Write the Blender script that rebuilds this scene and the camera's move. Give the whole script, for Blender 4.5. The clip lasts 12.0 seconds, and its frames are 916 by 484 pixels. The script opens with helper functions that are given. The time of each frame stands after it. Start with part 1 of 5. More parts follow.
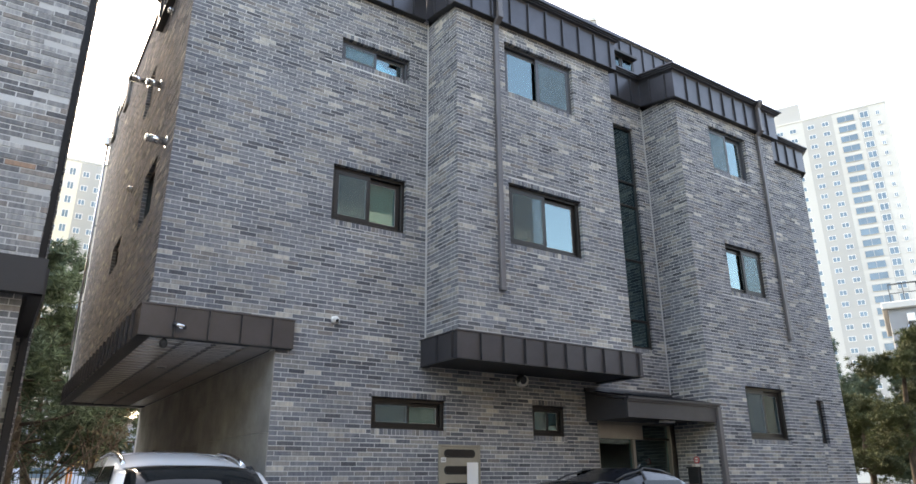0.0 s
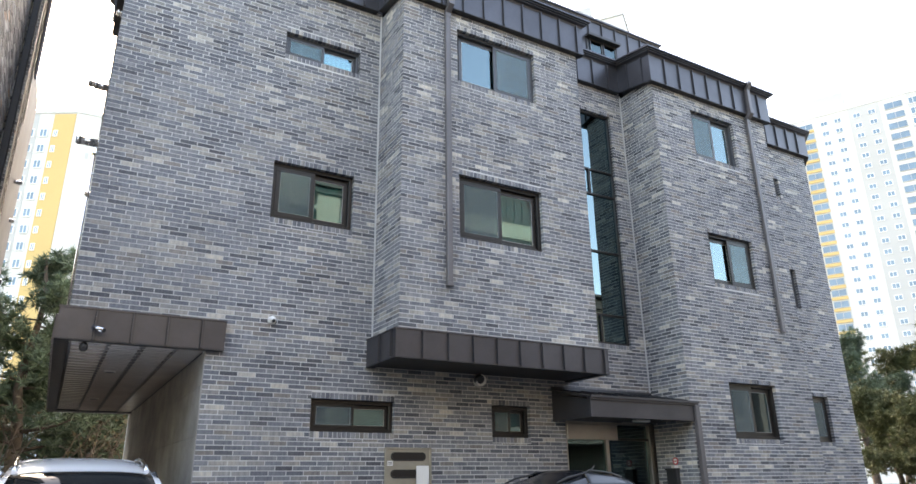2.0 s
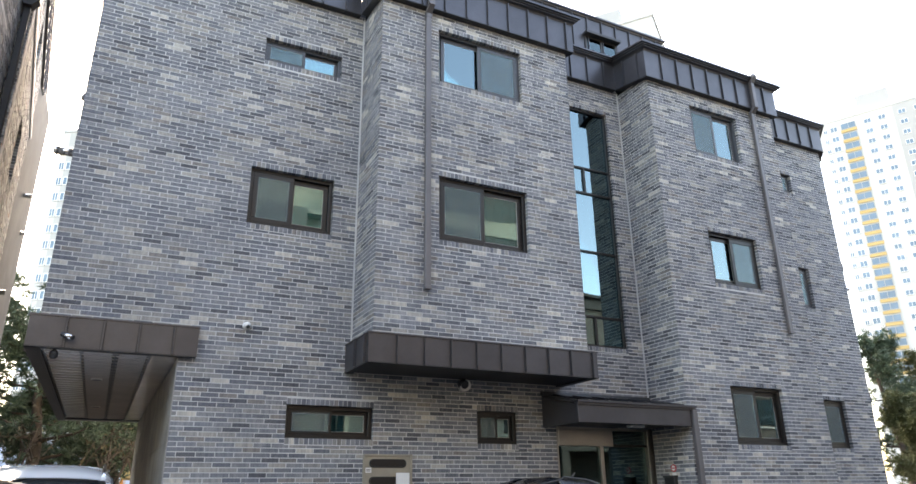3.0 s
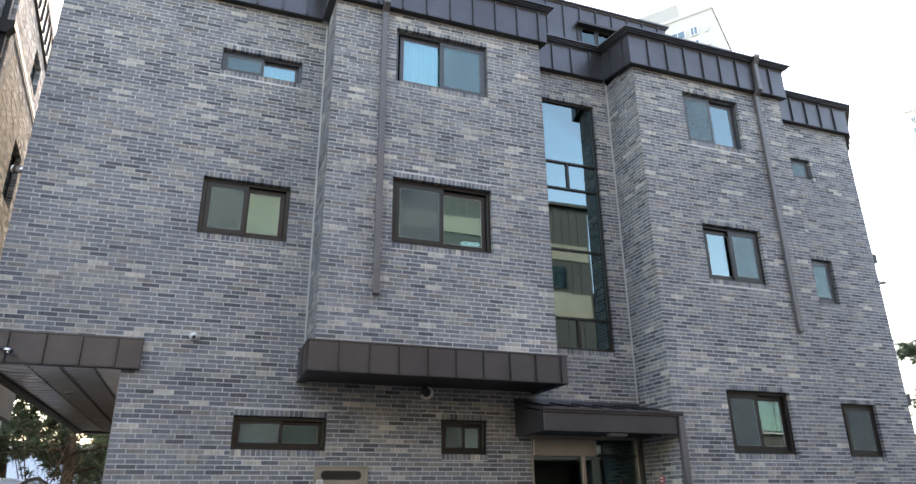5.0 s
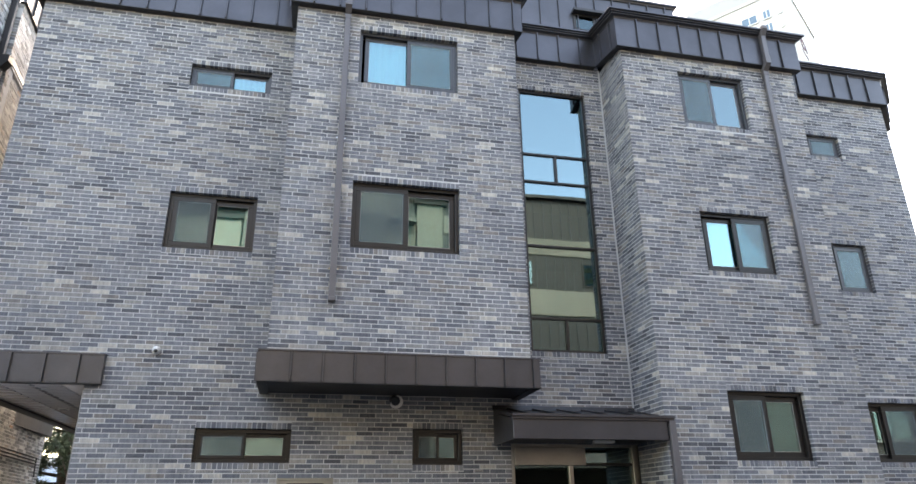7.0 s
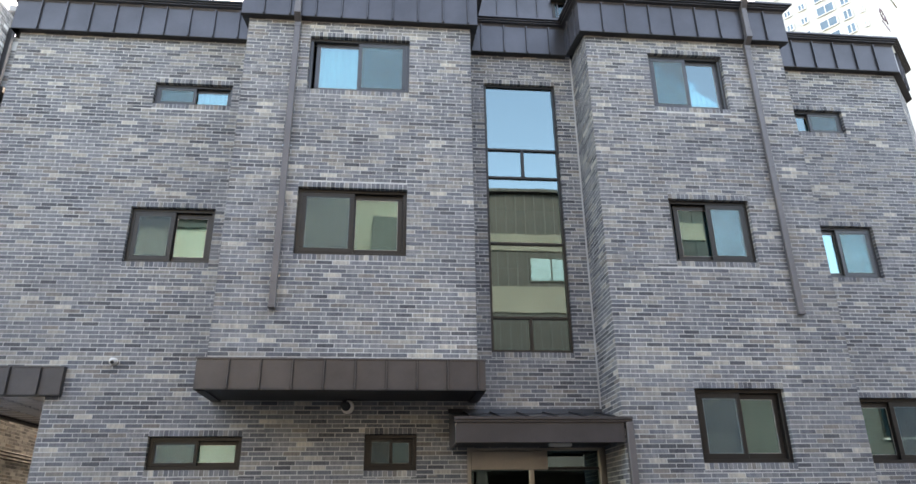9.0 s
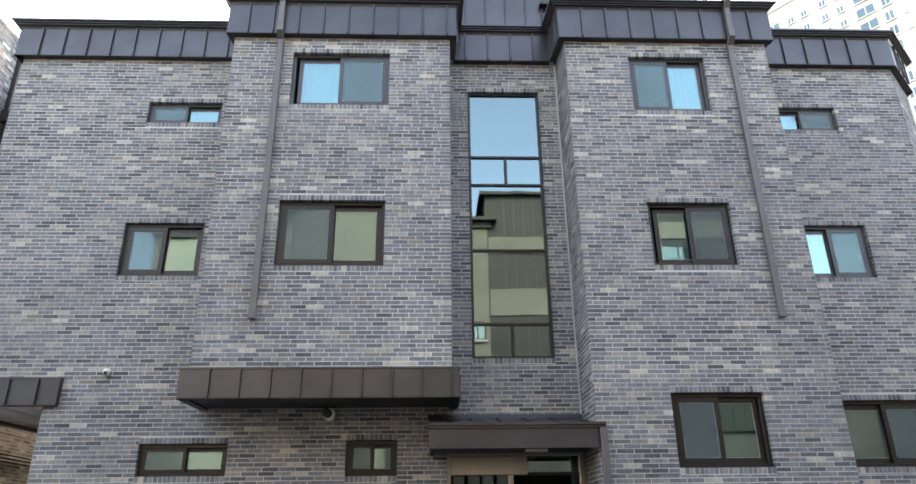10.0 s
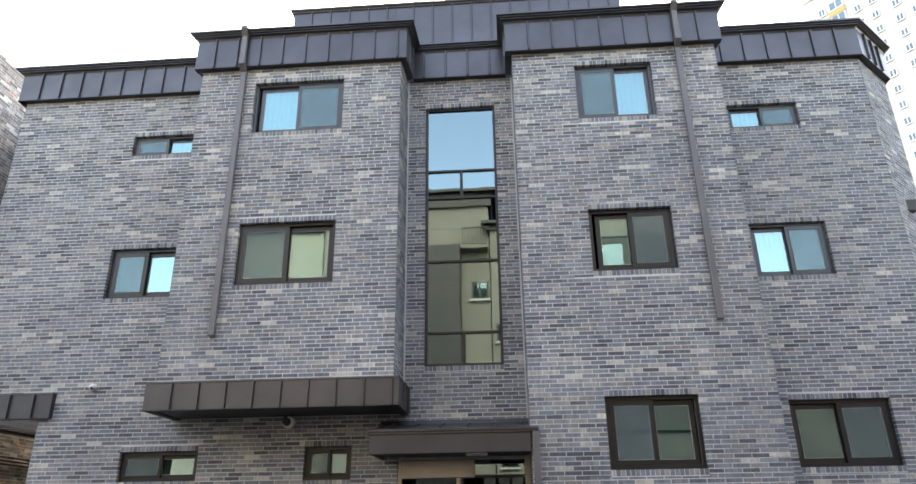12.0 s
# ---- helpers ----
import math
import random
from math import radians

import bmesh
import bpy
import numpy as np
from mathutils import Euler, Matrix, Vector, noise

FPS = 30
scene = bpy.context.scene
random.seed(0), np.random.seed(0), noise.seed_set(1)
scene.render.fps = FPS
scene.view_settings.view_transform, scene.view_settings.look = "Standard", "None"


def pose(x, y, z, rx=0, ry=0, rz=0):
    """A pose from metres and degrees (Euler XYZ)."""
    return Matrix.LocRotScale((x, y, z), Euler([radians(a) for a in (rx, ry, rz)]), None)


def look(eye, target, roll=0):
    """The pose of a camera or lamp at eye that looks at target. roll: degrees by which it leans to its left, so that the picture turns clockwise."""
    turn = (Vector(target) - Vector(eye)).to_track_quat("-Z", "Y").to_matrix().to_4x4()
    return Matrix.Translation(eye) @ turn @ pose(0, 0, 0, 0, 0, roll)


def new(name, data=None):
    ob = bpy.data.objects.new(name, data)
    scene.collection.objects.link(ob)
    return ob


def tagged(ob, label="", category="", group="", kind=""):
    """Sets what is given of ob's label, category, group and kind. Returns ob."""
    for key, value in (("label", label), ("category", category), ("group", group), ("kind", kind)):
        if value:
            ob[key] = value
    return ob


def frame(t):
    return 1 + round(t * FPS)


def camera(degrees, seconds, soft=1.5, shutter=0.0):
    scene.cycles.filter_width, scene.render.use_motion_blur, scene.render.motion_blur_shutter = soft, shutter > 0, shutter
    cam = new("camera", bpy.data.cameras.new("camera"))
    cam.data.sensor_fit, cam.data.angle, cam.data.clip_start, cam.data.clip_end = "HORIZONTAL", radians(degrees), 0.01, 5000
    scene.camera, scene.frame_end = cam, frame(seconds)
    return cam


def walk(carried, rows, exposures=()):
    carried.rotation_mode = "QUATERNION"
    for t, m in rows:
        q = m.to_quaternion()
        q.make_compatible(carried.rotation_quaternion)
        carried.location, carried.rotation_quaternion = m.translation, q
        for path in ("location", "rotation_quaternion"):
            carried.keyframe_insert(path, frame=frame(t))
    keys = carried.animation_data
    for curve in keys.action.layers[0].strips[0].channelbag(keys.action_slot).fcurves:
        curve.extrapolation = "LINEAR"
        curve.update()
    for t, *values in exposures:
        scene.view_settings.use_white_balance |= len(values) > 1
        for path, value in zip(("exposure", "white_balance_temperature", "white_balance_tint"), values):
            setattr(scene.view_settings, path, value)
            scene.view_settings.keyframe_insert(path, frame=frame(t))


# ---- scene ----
cam = camera(67.4, 12.0)
METRES, EYE, TILT, LEAN, TURN = 11.2, 1.3, 0.0, 0.0, -33.7
ROWS = [
    (0.0, 0.0, 0.0, 0.0, 0.13, 19.08, 0.36),
    (0.5, 0.0266, 0.0066, 0.0001, 0.19, 19.01, 0.52),
    (1.0, 0.0585, 0.0168, -0.0028, 0.64, 18.91, 0.53),
    (1.5, 0.0901, 0.0324, -0.0009, 1.57, 19.0, 0.59),
    (2.0, 0.1313, 0.0428, -0.0004, 3.93, 19.36, 0.72),
    (2.5, 0.17, 0.0558, -0.003, 6.18, 19.66, 0.66),
    (3.0, 0.2095, 0.069, -0.0028, 7.23, 20.04, 0.66),
    (5.0, 0.3607, 0.1373, -0.0023, 13.69, 20.94, 0.55),
    (5.5, 0.3916, 0.1611, -0.0009, 15.21, 21.18, 0.63),
    (6.0, 0.4291, 0.1817, 0.0011, 17.26, 21.41, 0.67),
    (6.5, 0.4639, 0.2021, 0.001, 19.38, 21.51, 0.64),
    (7.0, 0.5024, 0.2216, 0.0005, 21.19, 21.69, 0.68),
    (9.0, 0.6553, 0.313, 0.0026, 28.31, 21.98, 0.68),
    (9.5, 0.6958, 0.328, 0.0046, 29.94, 22.09, 0.7),
    (10.0, 0.7354, 0.3405, 0.0046, 31.72, 22.18, 0.64),
    (10.5, 0.7751, 0.3573, 0.0043, 33.43, 22.16, 0.67),
    (11.0, 0.8224, 0.3698, 0.0043, 34.71, 22.24, 0.72),
    (11.5, 0.8647, 0.3864, 0.0033, 36.24, 22.11, 0.69),
    (12.0, 0.9077, 0.403, 0.0052, 38.03, 22.17, 0.71),
]
EXPOSURE, KELVIN, TINT = 3.18, 9000, 14
walk(cam, [(t, pose(0, 0, EYE, TILT, LEAN, TURN) @ pose(METRES * x, METRES * y, METRES * z, 90 + pitch, roll, yaw)) for t, x, y, z, yaw, pitch, roll in ROWS],
     [(0.0, EXPOSURE - 0.18, KELVIN, TINT), (1.0, EXPOSURE - 0.22, KELVIN, TINT), (2.0, EXPOSURE + 0.14, KELVIN, TINT), (3.0, EXPOSURE + 0.08, KELVIN, TINT),
      (5.5, EXPOSURE - 0.09, KELVIN, TINT), (6.5, EXPOSURE + 0.07, KELVIN, TINT), (7.0, EXPOSURE + 0.17, KELVIN, TINT), (9.5, EXPOSURE + 0.13, KELVIN + 500, TINT), (12.0, EXPOSURE + 0.16, KELVIN + 600, TINT)])

# ---- light: hazy low sun behind the house, the street front in open shade
SUN_AZ, SUN_EL = 2.0, 40.0
world = bpy.data.worlds.new("sky")
scene.world = world
world.use_nodes = True
wn = world.node_tree
sky = wn.nodes.new("ShaderNodeTexSky")
sky.sky_type = 'NISHITA'
sky.sun_disc = False
sky.sun_elevation, sky.sun_rotation = radians(SUN_EL), radians(SUN_AZ)
sky.air_density, sky.dust_density, sky.ozone_density = 1.0, 1.4, 1.0
wn.links.new(sky.outputs[0], wn.nodes["Background"].inputs[0])
wn.nodes["Background"].inputs[1].default_value = 0.15
sun = new("sun", bpy.data.lights.new("sun", 'SUN'))
sun.data.energy, sun.data.angle, sun.data.color = 0.5, radians(12.0), (1.0, 0.93, 0.83)
sd = Vector((math.sin(radians(SUN_AZ)) * math.cos(radians(SUN_EL)), math.cos(radians(SUN_AZ)) * math.cos(radians(SUN_EL)), math.sin(radians(SUN_EL))))
sun.matrix_world = look(sd * 60, (0, 0, 0))


# ---- materials
def material(name):
    m = bpy.data.materials.new(name)
    m.use_nodes = True
    nt = m.node_tree
    return m, nt, nt.nodes["Principled BSDF"]


def ramp(nt, stops, mode='LINEAR'):
    r = nt.nodes.new("ShaderNodeValToRGB")
    r.color_ramp.interpolation = mode
    e = r.color_ramp.elements
    while len(e) < len(stops):
        e.new(0.5)
    for el, (p, c) in zip(e, stops):
        el.position, el.color = p, (*c, 1)
    return r


def position(nt, scale):
    g = nt.nodes.new("ShaderNodeNewGeometry")
    v = nt.nodes.new("ShaderNodeVectorMath")
    v.operation = 'MULTIPLY'
    v.inputs[1].default_value = scale
    nt.links.new(g.outputs["Position"], v.inputs[0])
    return v.outputs[0]


def noise_node(nt, scale, detail=4.0, rough=0.6):
    n = nt.nodes.new("ShaderNodeTexNoise")
    n.inputs["Scale"].default_value, n.inputs["Detail"].default_value, n.inputs["Roughness"].default_value = 1.0, detail, rough
    nt.links.new(position(nt, scale if isinstance(scale, tuple) else (scale,) * 3), n.inputs["Vector"])
    return n.outputs["Fac"]


def mix(nt, kind, fac, a, b):
    n = nt.nodes.new("ShaderNodeMixRGB")
    n.blend_type = kind
    for sock, v in zip(n.inputs, (fac, a, b)):
        if isinstance(v, bpy.types.NodeSocket):
            nt.links.new(v, sock)
        elif isinstance(v, tuple):
            sock.default_value = (*v, 1)
        else:
            sock.default_value = v
    return n.outputs[0]


def bump(nt, bsdf, height, strength, distance):
    b = nt.nodes.new("ShaderNodeBump")
    b.inputs["Strength"].default_value, b.inputs["Distance"].default_value = strength, distance
    nt.links.new(height, b.inputs["Height"])
    nt.links.new(b.outputs[0], bsdf.inputs["Normal"])


def surface(name, col, rough=0.6, metal=0.0, var=0.25, coarse=1.5, fine=40.0, relief=0.0, spec=0.5):
    """A plain finish with stains and grain at two scales."""
    m, nt, b = material(name)
    lo = tuple(c * (1 - var) for c in col)
    hi = tuple(min(1, c * (1 + var)) for c in col)
    r1 = ramp(nt, [(0.3, lo), (0.7, hi)])
    nt.links.new(noise_node(nt, coarse), r1.inputs[0])
    r2 = ramp(nt, [(0.25, (1 - var * 0.5,) * 3), (0.75, (1, 1, 1))])
    fn = noise_node(nt, fine)
    nt.links.new(fn, r2.inputs[0])
    nt.links.new(mix(nt, 'MULTIPLY', 1.0, r1.outputs[0], r2.outputs[0]), b.inputs["Base Color"])
    b.inputs["Roughness"].default_value, b.inputs["Metallic"].default_value = rough, metal
    b.inputs["Specular IOR Level"].default_value = spec
    if relief:
        bump(nt, b, fn, 0.6, relief)
    return m


def brick_material(name, per_object, stops):
    m, nt, b = material(name)
    if per_object:
        rnd = nt.nodes.new("ShaderNodeObjectInfo").outputs["Random"]
    else:
        rnd = nt.nodes.new("ShaderNodeNewGeometry").outputs["Random Per Island"]
    base = ramp(nt, stops, 'CONSTANT')
    nt.links.new(rnd, base.inputs[0])
    second = nt.nodes.new("ShaderNodeMath")
    second.operation = 'MULTIPLY'
    second.inputs[1].default_value = 37.31
    nt.links.new(rnd, second.inputs[0])
    fract = nt.nodes.new("ShaderNodeMath")
    fract.operation = 'FRACT'
    nt.links.new(second.outputs[0], fract.inputs[0])
    tone = ramp(nt, [(0, (0.90, 0.90, 0.91)), (1, (1.10, 1.10, 1.09))])
    nt.links.new(fract.outputs[0], tone.inputs[0])
    c = mix(nt, 'MULTIPLY', 1.0, base.outputs[0], tone.outputs[0])
    streak = ramp(nt, [(0.3, (0.68, 0.69, 0.72)), (0.5, (1, 1, 1)), (0.72, (1.4, 1.37, 1.31))])
    nt.links.new(noise_node(nt, (26, 26, 5), 3.0), streak.inputs[0])
    c = mix(nt, 'MULTIPLY', 0.9, c, streak.outputs[0])
    blotch = ramp(nt, [(0.35, (0.86, 0.86, 0.87)), (0.65, (1.08, 1.07, 1.06))])
    nt.links.new(noise_node(nt, 1.1, 3.0), blotch.inputs[0])
    c = mix(nt, 'MULTIPLY', 1.0, c, blotch.outputs[0])
    bloom = ramp(nt, [(0.62, (0, 0, 0)), (0.78, (1, 1, 1))])
    nt.links.new(noise_node(nt, (9, 9, 22), 5.0, 0.7), bloom.inputs[0])
    f = nt.nodes.new("ShaderNodeMath")
    f.operation = 'MULTIPLY'
    f.inputs[1].default_value = 0.4
    nt.links.new(bloom.outputs[0], f.inputs[0])
    c = mix(nt, 'MIX', f.outputs[0], c, (0.45, 0.44, 0.42))
    nt.links.new(c, b.inputs["Base Color"])
    b.inputs["Roughness"].default_value = 0.8
    b.inputs["Specular IOR Level"].default_value = 0.5
    bump(nt, b, noise_node(nt, 90, 4.0), 0.5, 0.004)
    return m


SLATE = [(0.0, (0.088, 0.092, 0.102)), (0.08, (0.132, 0.139, 0.157)), (0.25, (0.176, 0.183, 0.203)), (0.50, (0.215, 0.218, 0.229)),
         (0.72, (0.258, 0.251, 0.240)), (0.85, (0.210, 0.190, 0.176)), (0.905, (0.335, 0.315, 0.286)), (0.965, (0.480, 0.448, 0.396))]
OLD = [(0.0, (0.12, 0.12, 0.125)), (0.12, (0.19, 0.188, 0.19)), (0.35, (0.27, 0.265, 0.26)), (0.6, (0.34, 0.335, 0.33)),
       (0.82, (0.28, 0.245, 0.22)), (0.9, (0.46, 0.45, 0.435)), (0.985, (0.42, 0.27, 0.19))]
M_BRICK = brick_material("slate_brick", False, SLATE)
M_BRICK_ONE = brick_material("slate_brick_single", True, SLATE)
M_OLD = brick_material("old_brick", False, OLD)
M_OLD_ONE = brick_material("old_brick_single", True, OLD)
M_MORTAR = surface("mortar", (0.61, 0.605, 0.585), 0.95, 0, 0.2, 0.9, 60, 0.002)
M_METAL = surface("brown_grey_steel_cladding", (0.088, 0.086, 0.094), 0.36, 0.7, 0.16, 1.3, 25, 0.0)
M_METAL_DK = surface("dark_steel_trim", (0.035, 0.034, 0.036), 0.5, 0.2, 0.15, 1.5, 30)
M_PIPE = surface("painted_downpipe", (0.13, 0.12, 0.122), 0.45, 0.2, 0.12, 2, 30)
M_SEALANT = surface("grey_sealant", (0.5, 0.5, 0.49), 0.7, 0, 0.12, 3, 40)
M_FRAME = surface("bronze_window_frame", (0.023, 0.020, 0.018), 0.35, 0.25, 0.15, 3, 60)
M_FRAME_BL = surface("graphite_window_frame", (0.07, 0.072, 0.078), 0.35, 0.25, 0.15, 3, 60)
M_GASKET = surface("pale_gasket", (0.45, 0.45, 0.44), 0.6, 0, 0.1, 5, 50)
M_BRONZE = surface("dull_bronze_steel", (0.36, 0.325, 0.26), 0.5, 0.5, 0.15, 3, 40)
M_STEEL = surface("stainless_steel", (0.40, 0.37, 0.33), 0.33, 0.85, 0.12, 2, 30)
M_CHROME = surface("bright_steel", (0.72, 0.72, 0.72), 0.18, 1.0, 0.1, 4, 50)
M_SOFFIT = surface("pale_soffit_panel", (0.66, 0.62, 0.595), 0.2, 0.15, 0.12, 1.2, 20)
M_STONE = surface("grey_stone_panel", (0.30, 0.285, 0.26), 0.75, 0, 0.28, 1.8, 18, 0.001)
M_ASPHALT = surface("asphalt", (0.044, 0.044, 0.046), 0.9, 0, 0.25, 0.7, 80, 0.003)
M_PAVER = surface("concrete_paver", (0.05, 0.05, 0.049), 0.9, 0, 0.2, 0.8, 40, 0.002)
# dark colour stands in for missing light indoors
M_DARK = surface("unlit_interior", (0.10, 0.10, 0.10), 0.9, 0, 0.2)
M_BLIND = surface("pale_green_blind", (0.22, 0.285, 0.265), 0.8, 0, 0.08, 2, 30)
M_SHADE = surface("grey_screen", (0.075, 0.105, 0.105), 0.85, 0, 0.15, 2, 50)
M_SHADE_BL = surface("blue_grey_shade", (0.11, 0.20, 0.235), 0.85, 0, 0.15, 2, 50)
M_MINT = surface("pale_mint_blind", (0.44, 0.57, 0.52), 0.8, 0, 0.08, 2, 30)
M_CURTAIN = surface("blue_white_curtain", (0.72, 0.80, 0.82), 0.8, 0, 0.1, 2, 30)
M_CREAM = surface("cream_render", (0.24, 0.224, 0.195), 0.85, 0, 0.12, 0.6, 20)
M_DARKBRICK = surface("dark_brick_render", (0.085, 0.082, 0.08), 0.9, 0, 0.25, 0.8, 14)
M_PALEHOUSE = surface("pale_cream_render", (0.36, 0.345, 0.30), 0.85, 0, 0.12, 0.6, 20)
M_WHITE = surface("white_render", (0.54, 0.525, 0.49), 0.85, 0, 0.06, 0.05, 2)
M_PALEGREY = surface("pale_grey_render", (0.27, 0.275, 0.28), 0.85, 0, 0.06, 0.05, 2)
M_TOWERGREY = surface("tower_grey_render", (0.41, 0.40, 0.38), 0.85, 0, 0.06, 0.05, 2)
M_YELLOW = surface("yellow_render", (0.52, 0.36, 0.15), 0.85, 0, 0.06, 0.05, 2)
M_PLASTIC = surface("black_plastic", (0.025, 0.025, 0.026), 0.4, 0, 0.15)
M_WHITEPL = surface("white_plastic", (0.75, 0.74, 0.71), 0.4, 0, 0.06)
M_PAPER = surface("white_paper", (0.78, 0.77, 0.74), 0.9, 0, 0.05)
M_RED = surface("red_sticker", (0.55, 0.04, 0.06), 0.5, 0, 0.1)
M_BARK = surface("bark", (0.10, 0.075, 0.055), 0.95, 0, 0.35, 6, 40, 0.01)
M_NEEDLE = surface("pine_needles", (0.092, 0.135, 0.078), 0.75, 0, 0.45, 1.2, 12)
# yellower copy of the needle green, with warm sunlight put into the colour
M_NEEDLE_Y = surface("sunlit_pine_needles", (0.10, 0.115, 0.045), 0.75, 0, 0.4, 1.2, 12)
M_TWIG = surface("dry_leaves", (0.075, 0.062, 0.03), 0.9, 0, 0.4, 1.5, 12)


def glass(name, tint, gloss):
    m, nt, b = material(name)
    out = nt.nodes["Material Output"]
    nt.nodes.remove(b)
    tr, gl, mx = (nt.nodes.new("ShaderNodeBsdf" + k) for k in ("Transparent", "Glossy", "Transparent"))
    nt.nodes.remove(mx)
    mx = nt.nodes.new("ShaderNodeMixShader")
    tr.inputs[0].default_value = (*tint, 1)
    gl.inputs["Color"].default_value = (0.66, 0.92, 0.97, 1)
    gl.inputs["Roughness"].default_value = 0.015
    fr = nt.nodes.new("ShaderNodeFresnel")
    fr.inputs[0].default_value = 1.5
    ma = nt.nodes.new("ShaderNodeMath")
    ma.operation, ma.use_clamp = 'MULTIPLY_ADD', True
    ma.inputs[1].default_value, ma.inputs[2].default_value = 1.2, gloss
    nt.links.new(fr.outputs[0], ma.inputs[0])
    nt.links.new(ma.outputs[0], mx.inputs[0])
    nt.links.new(tr.outputs[0], mx.inputs[1])
    nt.links.new(gl.outputs[0], mx.inputs[2])
    nt.links.new(mx.outputs[0], out.inputs[0])
    bn = nt.nodes.new("ShaderNodeBump")
    bn.inputs["Strength"].default_value, bn.inputs["Distance"].default_value = 0.06, 0.01
    nt.links.new(noise_node(nt, 1.6, 1.0), bn.inputs["Height"])
    nt.links.new(bn.outputs[0], gl.inputs["Normal"])
    return m


M_GLASS = glass("tinted_window_glass", (0.43, 0.66, 0.66), 0.135)
M_GLASS_ST = glass("stair_window_glass", (0.13, 0.29, 0.30), 0.15)
M_GLASS_DOOR = glass("door_glass", (0.30, 0.42, 0.40), 0.05)


def screen_mesh(name):
    """Fine woven insect mesh: partly open, partly dull grey thread."""
    m, nt, b = material(name)
    out = nt.nodes["Material Output"]
    b.inputs["Base Color"].default_value = (0.15, 0.19, 0.19, 1)
    b.inputs["Roughness"].default_value = 0.8
    tr = nt.nodes.new("ShaderNodeBsdfTransparent")
    mx = nt.nodes.new("ShaderNodeMixShader")
    ma = nt.nodes.new("ShaderNodeMath")
    ma.operation = 'MULTIPLY_ADD'
    ma.inputs[1].default_value, ma.inputs[2].default_value = 0.12, 0.22
    nt.links.new(noise_node(nt, 3.0, 3.0), ma.inputs[0])
    nt.links.new(ma.outputs[0], mx.inputs[0])
    nt.links.new(tr.outputs[0], mx.inputs[1])
    nt.links.new(b.outputs[0], mx.inputs[2])
    nt.links.new(mx.outputs[0], out.inputs[0])
    return m


M_SCREEN = screen_mesh("insect_mesh")
M_FARGLASS = surface("far_glass", (0.13, 0.20, 0.26), 0.2, 0, 0.2, 0.3, 3)


# ---- building helpers
def box_data(x0, y0, z0, x1, y1, z1):
    v = [(x0, y0, z0), (x1, y0, z0), (x1, y1, z0), (x0, y1, z0), (x0, y0, z1), (x1, y0, z1), (x1, y1, z1), (x0, y1, z1)]
    f = [(0, 3, 2, 1), (4, 5, 6, 7), (0, 1, 5, 4), (1, 2, 6, 5), (2, 3, 7, 6), (3, 0, 4, 7)]
    return v, f


def mesh_of(name, verts, faces, mat):
    me = bpy.data.meshes.new(name)
    me.from_pydata([tuple(v) for v in verts], [], faces)
    me.materials.append(mat)
    me.update()
    return me


def boxes(name, rows, mat, bevel=0.0):
    """One mesh of boxes (x0, y0, z0, x1, y1, z1), with softened edges."""
    V, F = [], []
    for r in rows:
        v, f = box_data(*r)
        n = len(V)
        V += v
        F += [tuple(i + n for i in q) for q in f]
    me = mesh_of(name, V, F, mat)
    if bevel:
        bm = bmesh.new()
        bm.from_mesh(me)
        bmesh.ops.bevel(bm, geom=bm.edges[:], offset=bevel, segments=1, affect='EDGES')
        bm.to_mesh(me)
        bm.free()
    return me


def part(name, me, parent, label="", m=None):
    ob = new(name, me)
    if parent is not None:
        ob.parent = parent
    if m is not None:
        ob.matrix_basis = m
    if label:
        ob["label"] = label
    return ob


def thing(name, label, category, group="", kind="", m=None, me=None):
    ob = new(name, me)
    if m is not None:
        ob.matrix_basis = m
    return tagged(ob, label, category, group, kind)


def prism(name, outline, axis, a, b, mat):
    """A closed outline swept along an axis: 'x' takes (y, z), 'y' takes (x, z), 'z' takes (x, y)."""
    n = len(outline)
    put = {'x': lambda p, s: (s, p[0], p[1]), 'y': lambda p, s: (p[0], s, p[1]), 'z': lambda p, s: (p[0], p[1], s)}[axis]
    V = [put(p, a) for p in outline] + [put(p, b) for p in outline]
    F = [tuple(range(n)), tuple(range(2 * n - 1, n - 1, -1))] + [(i, i + n, (i + 1) % n + n, (i + 1) % n) for i in range(n)]
    me = mesh_of(name, V, F, mat)
    bm = bmesh.new()
    bm.from_mesh(me)
    bmesh.ops.recalc_face_normals(bm, faces=bm.faces[:])
    bm.to_mesh(me)
    bm.free()
    return me


